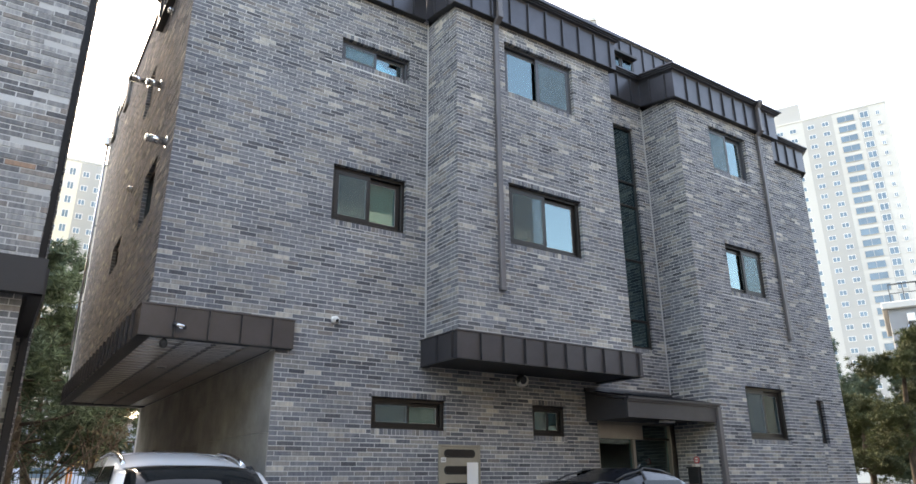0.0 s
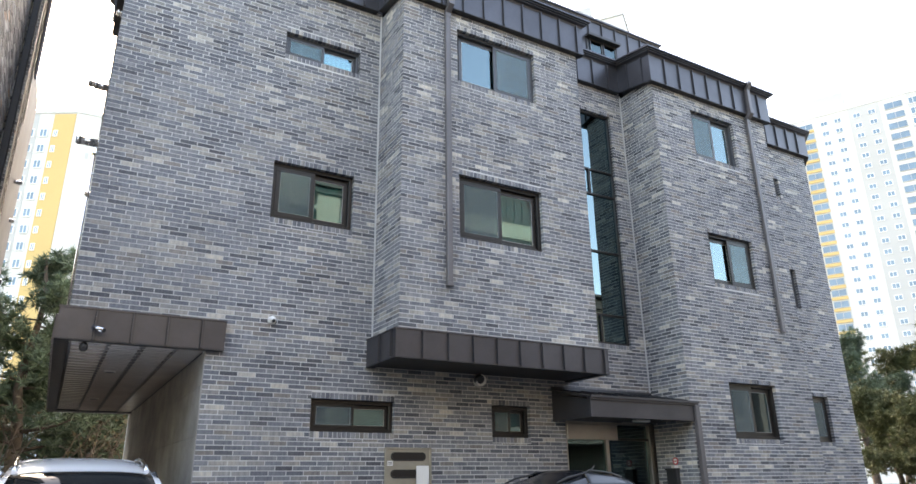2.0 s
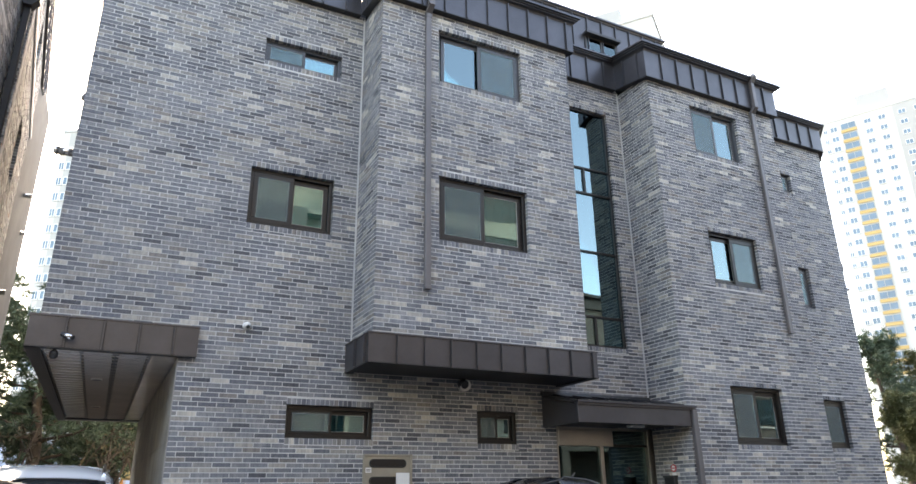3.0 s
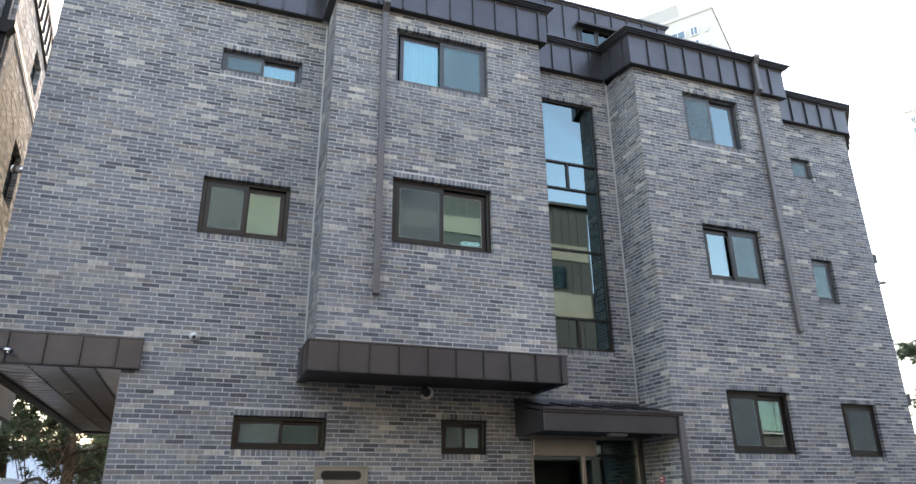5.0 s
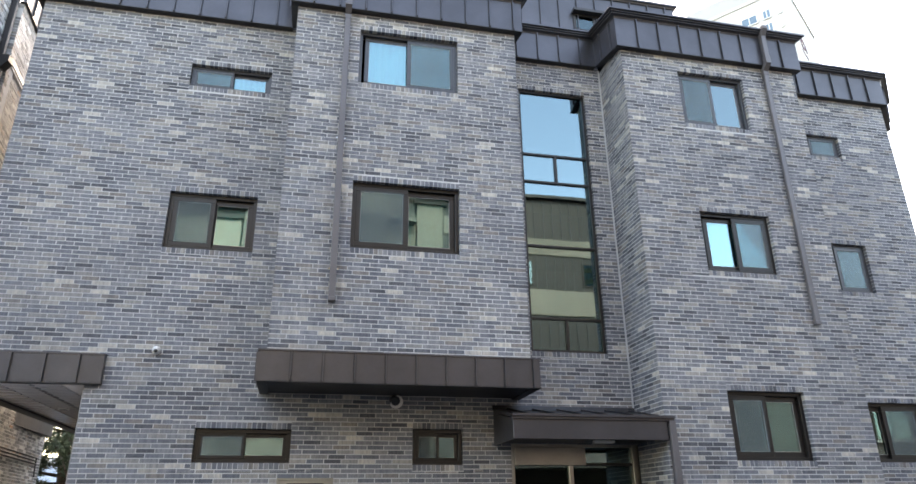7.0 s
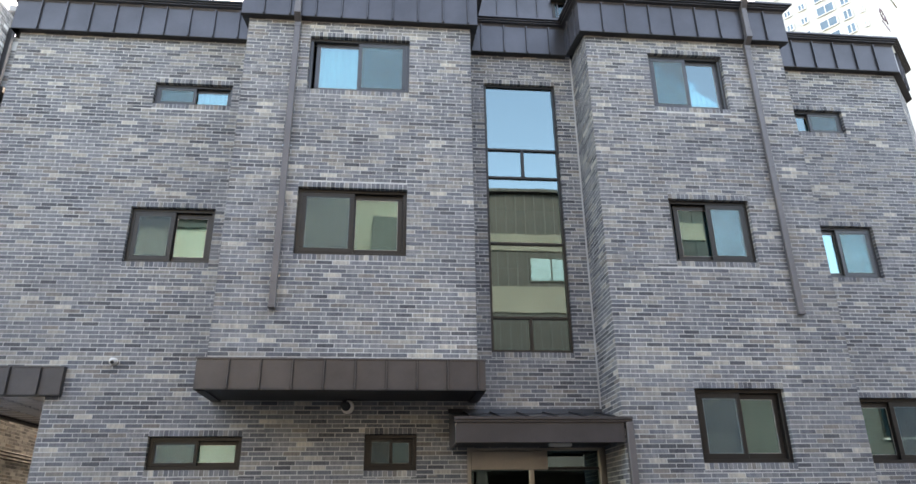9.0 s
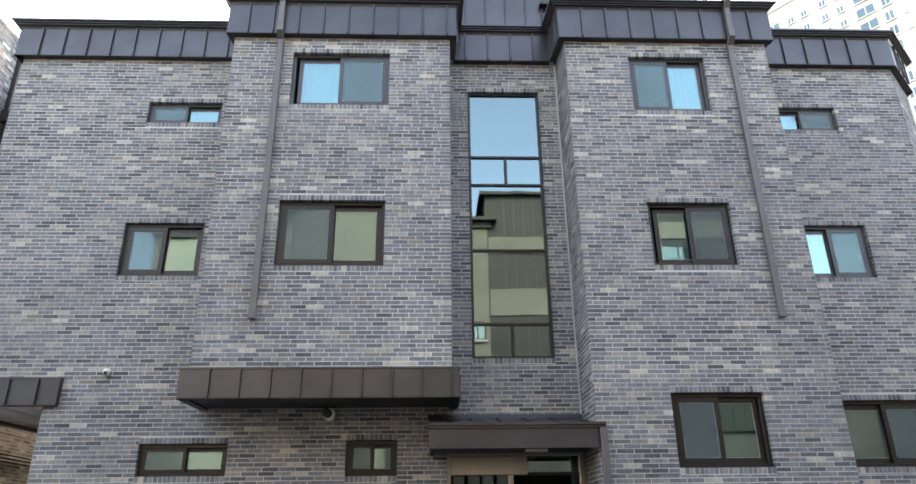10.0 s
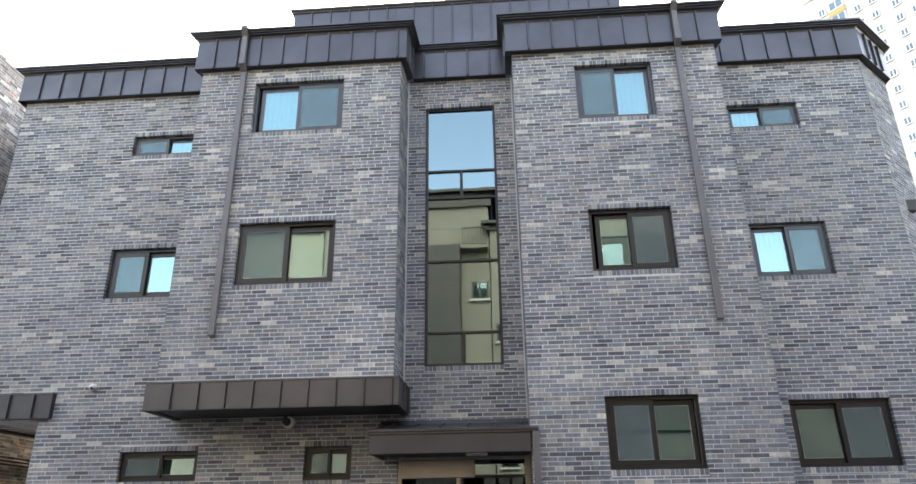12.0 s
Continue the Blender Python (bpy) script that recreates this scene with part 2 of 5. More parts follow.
def tube(name, pts, r, mat, sides=10):
    """A round pipe along points."""
    V, F = [], []
    pts = [Vector(p) for p in pts]
    for i, p in enumerate(pts):
        d = (pts[min(i + 1, len(pts) - 1)] - pts[max(i - 1, 0)]).normalized()
        a = d.orthogonal().normalized()
        a = (Vector((0, 0, 1)).cross(d)).normalized() if abs(d.z) < 0.95 else Vector((1, 0, 0))
        b = d.cross(a).normalized()
        rr = r[i] if isinstance(r, (list, tuple)) else r
        for k in range(sides):
            t = 2 * math.pi * k / sides
            V.append(p + a * rr * math.cos(t) + b * rr * math.sin(t))
    for i in range(len(pts) - 1):
        for k in range(sides):
            F.append((i * sides + k, i * sides + (k + 1) % sides, (i + 1) * sides + (k + 1) % sides, (i + 1) * sides + k))
    F.append(tuple(range(sides - 1, -1, -1)))
    F.append(tuple((len(pts) - 1) * sides + k for k in range(sides)))
    me = mesh_of(name, V, F, mat)
    for p in me.polygons:
        p.use_smooth = len(p.vertices) == 4
    return me


COURSE, LENGTH, JOINT, DEPTH, ROWLOCK = 0.0645, 0.243, 0.0118, 0.10, 0.095
PIECES = []   # single bricks, laid last in the file


class Plane:
    """A wall plane: start corner (left end seen from outside) and the way inward; maps (u, depth, z) to the world."""

    def __init__(self, start, inward):
        self.o, self.i = Vector((*start, 0)), Vector((*inward, 0)).normalized()
        self.u = Vector((self.i.y, -self.i.x, 0))
        self.m = Matrix(((self.u.x, self.i.x, 0, self.o.x), (self.u.y, self.i.y, 0, self.o.y), (0, 0, 1, 0), (0, 0, 0, 1)))

    def at(self, u, w, z):
        return self.o + self.u * u + self.i * w + Vector((0, 0, z))


def slab(name, plane, length, z0, z1, holes, thick, mat, inset):
    """A wall body with its openings cut through, set back behind the brick faces."""
    us = sorted({0.011, length - 0.011, *[h[0] for h in holes], *[h[1] for h in holes]})
    zs = sorted({z0, z1, *[h[2] for h in holes], *[h[3] for h in holes]})
    us = [u for u in us if 0 <= u <= length]
    zs = [z for z in zs if z0 <= z <= z1]

    def solid(i, j):
        if not (0 <= i < len(us) - 1 and 0 <= j < len(zs) - 1):
            return False
        u, z = (us[i] + us[i + 1]) / 2, (zs[j] + zs[j + 1]) / 2
        return not any(h[0] < u < h[1] and h[2] < z < h[3] for h in holes)

    V, F = [], []

    def quad(*p):
        n = len(V)
        V.extend(plane.at(*q) for q in p)
        F.append((n, n + 1, n + 2, n + 3))

    a, b = inset, thick
    for i in range(len(us) - 1):
        for j in range(len(zs) - 1):
            if not solid(i, j):
                continue
            u0, u1, w0, w1 = us[i], us[i + 1], zs[j], zs[j + 1]
            quad((u0, a, w0), (u1, a, w0), (u1, a, w1), (u0, a, w1))
            quad((u1, b, w0), (u0, b, w0), (u0, b, w1), (u1, b, w1))
            if not solid(i - 1, j):
                quad((u0, b, w0), (u0, a, w0), (u0, a, w1), (u0, b, w1))
            if not solid(i + 1, j):
                quad((u1, a, w0), (u1, b, w0), (u1, b, w1), (u1, a, w1))
            if not solid(i, j - 1):
                quad((u0, b, w0), (u1, b, w0), (u1, a, w0), (u0, a, w0))
            if not solid(i, j + 1):
                quad((u0, a, w1), (u1, a, w1), (u1, b, w1), (u0, b, w1))
    return mesh_of(name, V, F, mat)


def brick_wall(name, label, start, inward, length, z0, z1, windows=(), voids=(), near=None, mats=None, course=COURSE, stretcher=LENGTH, rough=0.0015, thick=0.28):
    """A brick wall: body, joined bricks, and single bricks inside the stretch near=(u0, u1, z0, z1).
    windows and voids: (u0, u1, z0, z1); windows get a course on edge above and below."""
    mats = mats or (M_BRICK, M_BRICK_ONE)
    pl = Plane(start, inward)
    e = 0.0035
    holes = [(h[0] - e, h[1] + e, h[2] - e, h[3] + e) for h in (*windows, *voids)]
    wall = thing(name, label, "wall", kind="structure", me=slab(name, pl, length, z0, z1, holes, thick, M_MORTAR, e))
    cuts = [(h[0], h[1], h[2], h[3]) for h in voids]
    edge = []
    for h in windows:
        cuts.append((h[0], h[1], h[2] - ROWLOCK, h[3] + ROWLOCK))
        n = max(3, round((h[1] - h[0]) / 0.068))
        w = (h[1] - h[0]) / n
        for k in range(n):
            for za, zb in ((h[3], h[3] + ROWLOCK - JOINT), (h[2] - ROWLOCK + JOINT, h[2])):
                edge.append((h[0] + k * w + 0.004, h[0] + (k + 1) * w - 0.004, za, zb))
    rng = random.Random(name)
    rows = list(edge)
    n0 = math.floor(z0 / course)
    for k in range(n0, math.ceil(z1 / course)):
        a, b = max(z0, k * course + JOINT / 2), min(z1, (k + 1) * course - JOINT / 2)
        if b - a < 0.012:
            continue
        zz = sorted({a, b, *[c[2] for c in cuts if a < c[2] < b], *[c[3] for c in cuts if a < c[3] < b]})
        shift = (0.5 if k % 2 else 0.0) * stretcher + rng.uniform(-0.035, 0.035) + start[0] * 0.37
        slices = [(a, b, None)]
        if len(zz) > 2:
            close = [(c[0] - 0.3, c[1] + 0.3) for c in cuts if a < c[2] < b or a < c[3] < b]
            slices = [(a, b, ("out", close))] + [(p, q, ("in", close)) for p, q in zip(zz, zz[1:])]
        for a2, b2, limit in slices:
            if b2 - a2 < 0.012:
                continue
            mid = (a2 + b2) / 2
            free = [(0.008, length - 0.008)]
            blocked = [(c[0], c[1]) for c in cuts if c[2] < mid < c[3]]
            if limit and limit[0] == "out":
                blocked += limit[1]
            for c0, c1 in blocked:
                free = [r for p, q in free for r in ((p, min(q, c0)), (max(p, c1), q)) if r[1] > r[0]]
            if limit and limit[0] == "in":
                inside = [(max(p, c0), min(q, c1)) for p, q in free for c0, c1 in limit[1]]
                free = [(p, q) for p, q in inside if q > p]
            for p, q in free:
                i = math.floor((p + shift) / stretcher)
                run = []
                while i * stretcher - shift < q:
                    s, t = max(p, i * stretcher - shift + JOINT / 2), min(q, (i + 1) * stretcher - shift - JOINT / 2)
                    if t > s:
                        run.append([s, t])
                    i += 1
                if run:
                    run[0][0], run[-1][1] = p, q
                if len(run) > 1 and run[0][1] - run[0][0] < 0.055:
                    run[1][0] = p
                    del run[0]
                if len(run) > 1 and run[-1][1] - run[-1][0] < 0.055:
                    run[-2][1] = q
                    del run[-1]
                rows += [(s, t, a2, b2) for s, t in run if t - s > 0.008]
    V, F, singles = [], [], 0
    for s, t, a, b in rows:
        w = rng.uniform(-rough, rough)
        ja, jb, js, jt = (rng.uniform(-rough, rough) for _ in range(4))
        if near and near[0] < s and t < near[1] and near[2] < a and b < near[3] and singles < 300 and abs(t - s - stretcher + JOINT) < 0.001 and abs(b - a - course + JOINT) < 0.001:
            PIECES.append((wall, pl.m @ Matrix.Translation((s, w, a)), stretcher, course, mats[1]))
            singles += 1
            continue
        n = len(V)
        for u, d, z in ((s + js, w, a + ja), (t + jt, w, a + ja), (t + jt, DEPTH, a + ja), (s + js, DEPTH, a + ja), (s + js, w, b + jb), (t + jt, w, b + jb), (t + jt, DEPTH, b + jb), (s + js, DEPTH, b + jb)):
            V.append(pl.at(u, d, z))
        F += [tuple(n + q for q in f) for f in ((0, 3, 2, 1), (4, 5, 6, 7), (0, 1, 5, 4), (1, 2, 6, 5), (3, 0, 4, 7))]
    tagged(part("brickwork", mesh_of("brickwork", V, F, mats[0]), wall), kind="stuff")
    return wall, pl


# ---- the house: plan in metres
R, B = 9.27, 8.325                       # recessed face and bay face
XL, XP, X1, X2, X3, X4, XR = 1.45, 3.14, 5.55, 9.25, 11.25, 14.81, 17.72
W = dict(a=(3.87, 5.17, 7.98, 8.41), b=(3.84, 5.15, 5.10, 6.04), j=(4.64, 5.94, 2.01, 2.47), k=(7.68, 8.44, 1.99, 2.50),
         c=(6.58, 8.22, 7.77, 8.81), d=(6.58, 8.22, 4.93, 6.02), e=(12.34, 13.67, 7.72, 8.81), f=(12.35, 13.67, 4.95, 6.01),
         g=(12.34, 13.68, 2.00, 3.02), h=(15.18, 16.43, 7.94, 8.43), i=(15.18, 16.45, 5.08, 6.04), l=(15.28, 16.80, 2.05, 3.05),
         s=(9.59, 10.90, 3.73, 8.70))


def rel(keys, x0):
    return [(W[k][0] - x0, W[k][1] - x0, W[k][2], W[k][3]) for k in keys]


BRICK_LABEL = "blue-grey stretcher-bond brick wall with pale mortar joints"
brick_wall("wall_front", BRICK_LABEL, (XL, R), (0, 1), X3 - XL, 0, 9.45, rel("abjks", XL),
           [(-0.1, XP - XL, -0.1, 3.05), (X1 - XL + 0.01, X2 - XL - 0.01, 3.02, 9.6), (9.18 - XL, X3 - XL + 0.1, -0.1, 2.30)], near=(1.7, 4.05, 3.3, 5.1))
brick_wall("wall_bay_west", BRICK_LABEL, (X1, B), (0, 1), X2 - X1, 3.34, 9.25, rel("cd", X1), near=(0.9, 3.7, 3.4, 4.85))
brick_wall("wall_bay_west_side", BRICK_LABEL, (X1, R), (1, 0), R - B - 0.003, 3.34, 9.25)
brick_wall("wall_bay_west_return", BRICK_LABEL, (X2, B + 0.003), (-1, 0), R - B - 0.003, 3.34, 9.25)
brick_wall("wall_bay_east", BRICK_LABEL, (X3, B), (0, 1), X4 - X3, 0, 9.25, rel("efg", X3), near=(0.05, 3.5, 3.12, 4.8))
brick_wall("wall_bay_east_side", BRICK_LABEL, (X3, R), (1, 0), R - B - 0.003, 0, 9.25, near=(0.05, 0.9, 0.8, 8.0))
brick_wall("wall_bay_east_return", BRICK_LABEL, (X4, B + 0.003), (-1, 0), R - B - 0.003, 0, 9.25)
brick_wall("wall_east", BRICK_LABEL, (X4, R), (0, 1), XR - X4, 0, 9.45, rel("hil", X4), near=(0.2, 2.8, 3.15, 4.95))
XC, YC = 18.62, 10.12
brick_wall("wall_chamfer", BRICK_LABEL, (XR, R), (-(YC - R), XC - XR), math.hypot(XC - XR, YC - R), 0, 9.45)
brick_wall("wall_east_side", BRICK_LABEL, (XC, YC), (-1, 0), 9.0, 0, 9.45)
SIDE = [(19.0 - 12.95, 19.0 - 12.25, 7.75, 8.65), (19.0 - 11.45, 19.0 - 10.45, 5.1, 6.03), (19.0 - 14.35, 19.0 - 13.4, 5.05, 5.6)]
SB = 12.2                                 # where the flank parapet steps up
brick_wall("wall_west_side", BRICK_LABEL, (XL, SB), (1, 0), SB - R - 0.003, 3.36, 9.45, [(SB - 11.45, SB - 10.45, 5.1, 6.03)])
brick_wall("wall_west_flank", BRICK_LABEL, (XL, 19.0), (1, 0), 19.0 - SB, 3.36, 10.25, [SIDE[0], SIDE[2]])
thing("wall_back", "plain brick rear wall closing the house", "wall", kind="structure", me=boxes("wall_back", [(XP, 19.0, 0, XC, 19.25, 10.0), (XL, 19.0, 3.05, XP, 19.25, 10.0)], M_MORTAR))
# slabs and inner wall are added, coloured dark so the rooms look unlit
thing("floor_slab", "dark floor slabs added inside the house", "floor", kind="structure",
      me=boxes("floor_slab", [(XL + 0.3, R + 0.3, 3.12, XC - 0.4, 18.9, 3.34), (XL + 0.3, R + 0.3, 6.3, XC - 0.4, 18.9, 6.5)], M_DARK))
thing("wall_inner", "dark backing wall added behind the windows", "wall", kind="structure",
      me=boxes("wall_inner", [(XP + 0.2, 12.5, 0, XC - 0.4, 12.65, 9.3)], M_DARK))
thing("roof", "flat roof deck of the house", "roof", kind="structure",
      me=boxes("roof", [(XL + 0.05, R + 0.05, 9.62, XR, 19.2, 9.74), (X1 + 0.05, B + 0.05, 9.5, X2 - 0.05, R + 0.05, 9.6), (X3 + 0.05, B + 0.05, 9.5, X4 - 0.05, R + 0.05, 9.6),
                        (XR, YC, 9.62, XC - 0.05, 19.2, 9.74)], M_METAL_DK))


# ---- windows
def window(n, rect, y, panes, frame_mat=None, blinds=None, open_leaf=0.0, label="", screen=0):
    """A two-leaf sliding window set in its reveal. blinds: the sheet behind each leaf; M_DARK stands in for an unlit
    room.
    """
    fm = frame_mat or M_FRAME
    x0, x1, z0, z1 = rect
    w, h = x1 - x0, z1 - z0
    win = thing("window_%d" % n, label or "dark bronze two-leaf sliding window in a brick reveal", "window", kind="structure", m=pose(x0, y, z0))
    t = 0.058 if fm is M_FRAME else 0.05
    part("window_frame", boxes("window_frame", [(0, 0.075, 0, w, 0.20, t), (0, 0.075, h - t, w, 0.20, h), (0, 0.075, t, t, 0.20, h - t), (w - t, 0.075, t, w, 0.20, h - t)], fm, 0.004), win)
    part("window_sill", boxes("window_sill", [(-0.004, 0.05, -0.012, w + 0.004, 0.085, 0.006)], fm, 0.003), win)
    s = (0.078 if fm is M_FRAME else 0.068) if h > 0.6 else 0.05
    for k, (a, b) in enumerate(((t, w * 0.5 + 0.03), (w * 0.5 - 0.03, w - t))):
        d = 0.078 if k == screen else 0.135          # the screened leaf runs in front
        if k != screen and open_leaf:
            a, b = a + open_leaf, b + open_leaf
        sash = part("sash", boxes("sash", [(a, d, t, b, d + 0.03, t + s), (a, d, h - t - s, b, d + 0.03, h - t), (a, d, t + s, a + s, d + 0.03, h - t - s), (b - s, d, t + s, b, d + 0.03, h - t - s)], fm, 0.005), win)
        g = 0.004
        part("gasket", boxes("gasket", [(a + s, d + 0.004, t + s, b - s, d + 0.008, t + s + g), (a + s, d + 0.004, h - t - s - g, b - s, d + 0.008, h - t - s),
                                        (a + s, d + 0.004, t + s, a + s + g, d + 0.008, h - t - s), (b - s - g, d + 0.004, t + s, b - s, d + 0.008, h - t - s)], M_GASKET), sash)
        pane = part("pane", boxes("pane", [(a + s, d + 0.010, t + s, b - s, d + 0.018, h - t - s)], M_GLASS), sash)
        pane.visible_shadow = False
        if k == screen:
            part("insect_screen", boxes("insect_screen", [(a + s - 0.012, d - 0.006, t + s - 0.012, b - s + 0.012, d - 0.003, h - t - s + 0.012)], M_SCREEN), sash, "fine grey insect mesh")
        bl = (blinds or (M_SHADE, M_BLIND))[k]
        if bl:
            part("blind", folds("blind", a + s * 0.4, b - s * 0.4, 0.235 + 0.02 * k, t, h - t, bl, 0.012 if bl is M_CURTAIN else 0.0015), win, "sheet hanging behind the glass")
    return win


def folds(name, a, b, y, z0, z1, mat, wave=0.002):
    """A hanging sheet with soft folds and real thickness."""
    n, V, F = 24, [], []
    for i in range(n + 1):
        x = a + (b - a) * i / n
        d = wave * (math.sin(i * 1.7) + 0.5 * math.sin(i * 0.6))
        V += [(x, y + d, z0), (x, y + d, z1), (x, y + d + 0.004, z0), (x, y + d + 0.004, z1)]
    for i in range(n):
        p, q = i * 4, i * 4 + 4
        F += [(p, q, q + 1, p + 1), (q + 2, p + 2, p + 3, q + 3)]
    me = mesh_of(name, V, F, mat)
    for pg in me.polygons:
        pg.use_smooth = True
    return me


GRAPHITE = "graphite two-leaf sliding window in a brick reveal"
# M_DARK leaf: no blind, the room's darkness is put into a sheet
window(1, W['a'], R, 2, M_FRAME_BL, (M_DARK, M_CURTAIN), label=GRAPHITE)
window(2, W['b'], R, 2, blinds=(M_SHADE, M_MINT))
window(3, W['j'], R, 2, blinds=(M_BLIND, M_BLIND))
window(4, W['k'], R, 2, blinds=(None, M_SHADE))
window(5, W['c'], B, 2, M_FRAME_BL, (M_CURTAIN, M_SHADE_BL), 0.045, GRAPHITE, 1)
window(6, W['d'], B, 2)
window(7, W['e'], B, 2, M_FRAME_BL, (M_SHADE_BL, M_CURTAIN), label=GRAPHITE)
window(8, W['f'], B, 2, None, (M_SHADE_BL, M_SHADE_BL), 0.05, screen=1)
window(9, W['g'], B, 2)
# M_DARK leaf again paints an unlit room, no blind hangs there
window(10, W['h'], R, 2, M_FRAME_BL, (M_CURTAIN, M_DARK), label=GRAPHITE, screen=1)
window(11, W['i'], R, 2, M_FRAME_BL, (M_CURTAIN, M_SHADE_BL), label=GRAPHITE, screen=1)
window(12, W['l'], R, 2, blinds=(M_SHADE, M_SHADE), screen=1)

# tall stair window with fixed lights
x0, x1, z0, z1 = W['s']
sw = thing("window_13", "tall dark-framed stair window with reflecting glass", "window", kind="structure", m=pose(x0, R, z0))
w, h, t = x1 - x0, z1 - z0, 0.045
bars = [0.0, 0.57, 1.85, 3.08, 3.63, h]
part("window_frame", boxes("window_frame", [(0, 0.05, 0, t, 0.16, h), (w - t, 0.05, 0, w, 0.16, h), (t, 0.05, 0, w - t, 0.16, t), (t, 0.05, h - t, w - t, 0.16, h)], M_FRAME, 0.004), sw)
for z in bars[1:-1]:
    part("transom", boxes("transom", [(t, 0.055, z - 0.02, w - t, 0.15, z + 0.02)], M_FRAME, 0.004), sw)
for a, b in zip(bars, bars[1:]):
    a, b = a + (t if a == 0 else 0.02), b - (t if b == h else 0.02)
    if b - a < 0.7:
        m = w / 2
        part("mullion", boxes("mullion", [(m - 0.025, 0.055, a, m + 0.025, 0.15, b)], M_FRAME, 0.004), sw)
        spans = [(t, m - 0.025), (m + 0.025, w - t)]
    else:
        spans = [(t, w - t)]
    for p, q in spans:
        pane = part("pane", boxes("pane", [(p, 0.09, a, q, 0.10, b)], M_GLASS_ST), sw)
        pane.visible_shadow = False
        if len(spans) == 2:
            part("seal", boxes("seal", [(p + 0.03, 0.104, a + 0.03, q - 0.03, 0.108, a + 0.05), (p + 0.03, 0.104, b - 0.05, q - 0.03, 0.108, b - 0.03),
                                        (p + 0.03, 0.104, a + 0.05, p + 0.05, 0.108, b - 0.05), (q - 0.05, 0.104, a + 0.05, q - 0.03, 0.108, b - 0.05)], M_GASKET), sw)

# windows in the west flank
for n, (a, b, c, d) in enumerate(SIDE):
    s = thing("window_%d" % (14 + n), "narrow dark window in the flank wall", "window", kind="structure", m=Plane((XL, 19.0), (1, 0)).m @ pose(a, 0, c))
    w, h = b - a, d - c
    part("window_frame", boxes("window_frame", [(0, 0.07, 0, w, 0.16, 0.05), (0, 0.07, h - 0.05, w, 0.16, h), (0, 0.07, 0.05, 0.05, 0.16, h - 0.05), (w - 0.05, 0.07, 0.05, w, 0.16, h - 0.05)], M_FRAME, 0.004), s)
    part("pane", boxes("pane", [(0.05, 0.11, 0.05, w - 0.05, 0.118, h - 0.05)], M_GLASS), s)


# ---- standing-seam cladding
def cladding(name, label, start, inward, length, z0, z1, step=0.425, first=0.425, mat=None, drip=True, slope=0.0, zend=None):
    """Upright sheet panels with standing seams between them along one straight run."""
    pl = Plane(start, inward)
    cl = thing(name, label, "cladding", kind="structure", m=pl.m)
    cuts = [0.0]
    s = first
    while s < length - 0.06:
        cuts.append(s)
        s += step
    cuts.append(length)
    dz = lambda u: (0 if zend is None else (zend - z0) * u / length)
    for a, b in zip(cuts, cuts[1:]):
        v, f = box_data(a + 0.002, 0, z0, b - 0.002, 0.05, z1)
        v = [(x, y, z + dz(x)) for x, y, z in v]
        part("panel", mesh_of("panel", v, f, mat or M_METAL), cl)
    for c in cuts[1:-1]:
        v, f = box_data(c - 0.009, -0.038, z0, c + 0.009, 0.004, z1)
        v = [(x, y, z + dz(x)) for x, y, z in v]
        part("seam", mesh_of("seam", v, f, mat or M_METAL), cl)
        # flat dark strip at the seam foot: the seam's shade line put into colour
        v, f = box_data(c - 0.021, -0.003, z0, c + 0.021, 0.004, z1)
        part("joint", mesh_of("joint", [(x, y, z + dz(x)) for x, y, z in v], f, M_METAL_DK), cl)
    if drip:
        v, f = box_data(0, -0.006, z0 - 0.018, length, 0.12, z0 - 0.002)
        part("drip_edge", mesh_of("drip_edge", [(x, y, z + dz(x)) for x, y, z in v], f, M_METAL_DK), cl)
    return cl


def loft(name, path, outline, mat):
    """A moulded profile (out, up) carried along a plan path of (x, y, z) with mitred corners."""
    V, F, n = [], [], len(outline)
    P = [Vector(p) for p in path]
    for i, p in enumerate(P):
        da = (P[i] - P[i - 1]) if i else (P[1] - P[0])
        db = (P[i + 1] - P[i]) if i < len(P) - 1 else da
        da, db = Vector((da.x, da.y, 0)).normalized(), Vector((db.x, db.y, 0)).normalized()
        na, nb = Vector((da.y, -da.x, 0)), Vector((db.y, -db.x, 0))
        m = (na + nb).normalized()
        k = 1 / max(0.3, m.dot(na))
        for o, u in outline:
            V.append(p + m * o * k + Vector((0, 0, u)))
    for i in range(len(P) - 1):
        for j in range(n):
            F.append((i * n + j, (i + 1) * n + j, (i + 1) * n + (j + 1) % n, i * n + (j + 1) % n))
    F += [tuple(range(n - 1, -1, -1)), tuple((len(P) - 1) * n + j for j in range(n))]
    me = mesh_of(name, V, F, mat)
    bm = bmesh.new()
    bm.from_mesh(me)
    bmesh.ops.recalc_face_normals(bm, faces=bm.faces[:])
    bm.to_mesh(me)
    bm.free()
    return me


O = 0.11                                  # how far the cladding stands out
ZR, ZB, ZRT, ZBT = 9.33, 9.13, 9.92, 9.74
CL = "brown-grey standing-seam steel parapet cladding"
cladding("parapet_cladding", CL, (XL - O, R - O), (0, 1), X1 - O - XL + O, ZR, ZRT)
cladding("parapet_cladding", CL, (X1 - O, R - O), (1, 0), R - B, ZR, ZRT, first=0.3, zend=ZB)
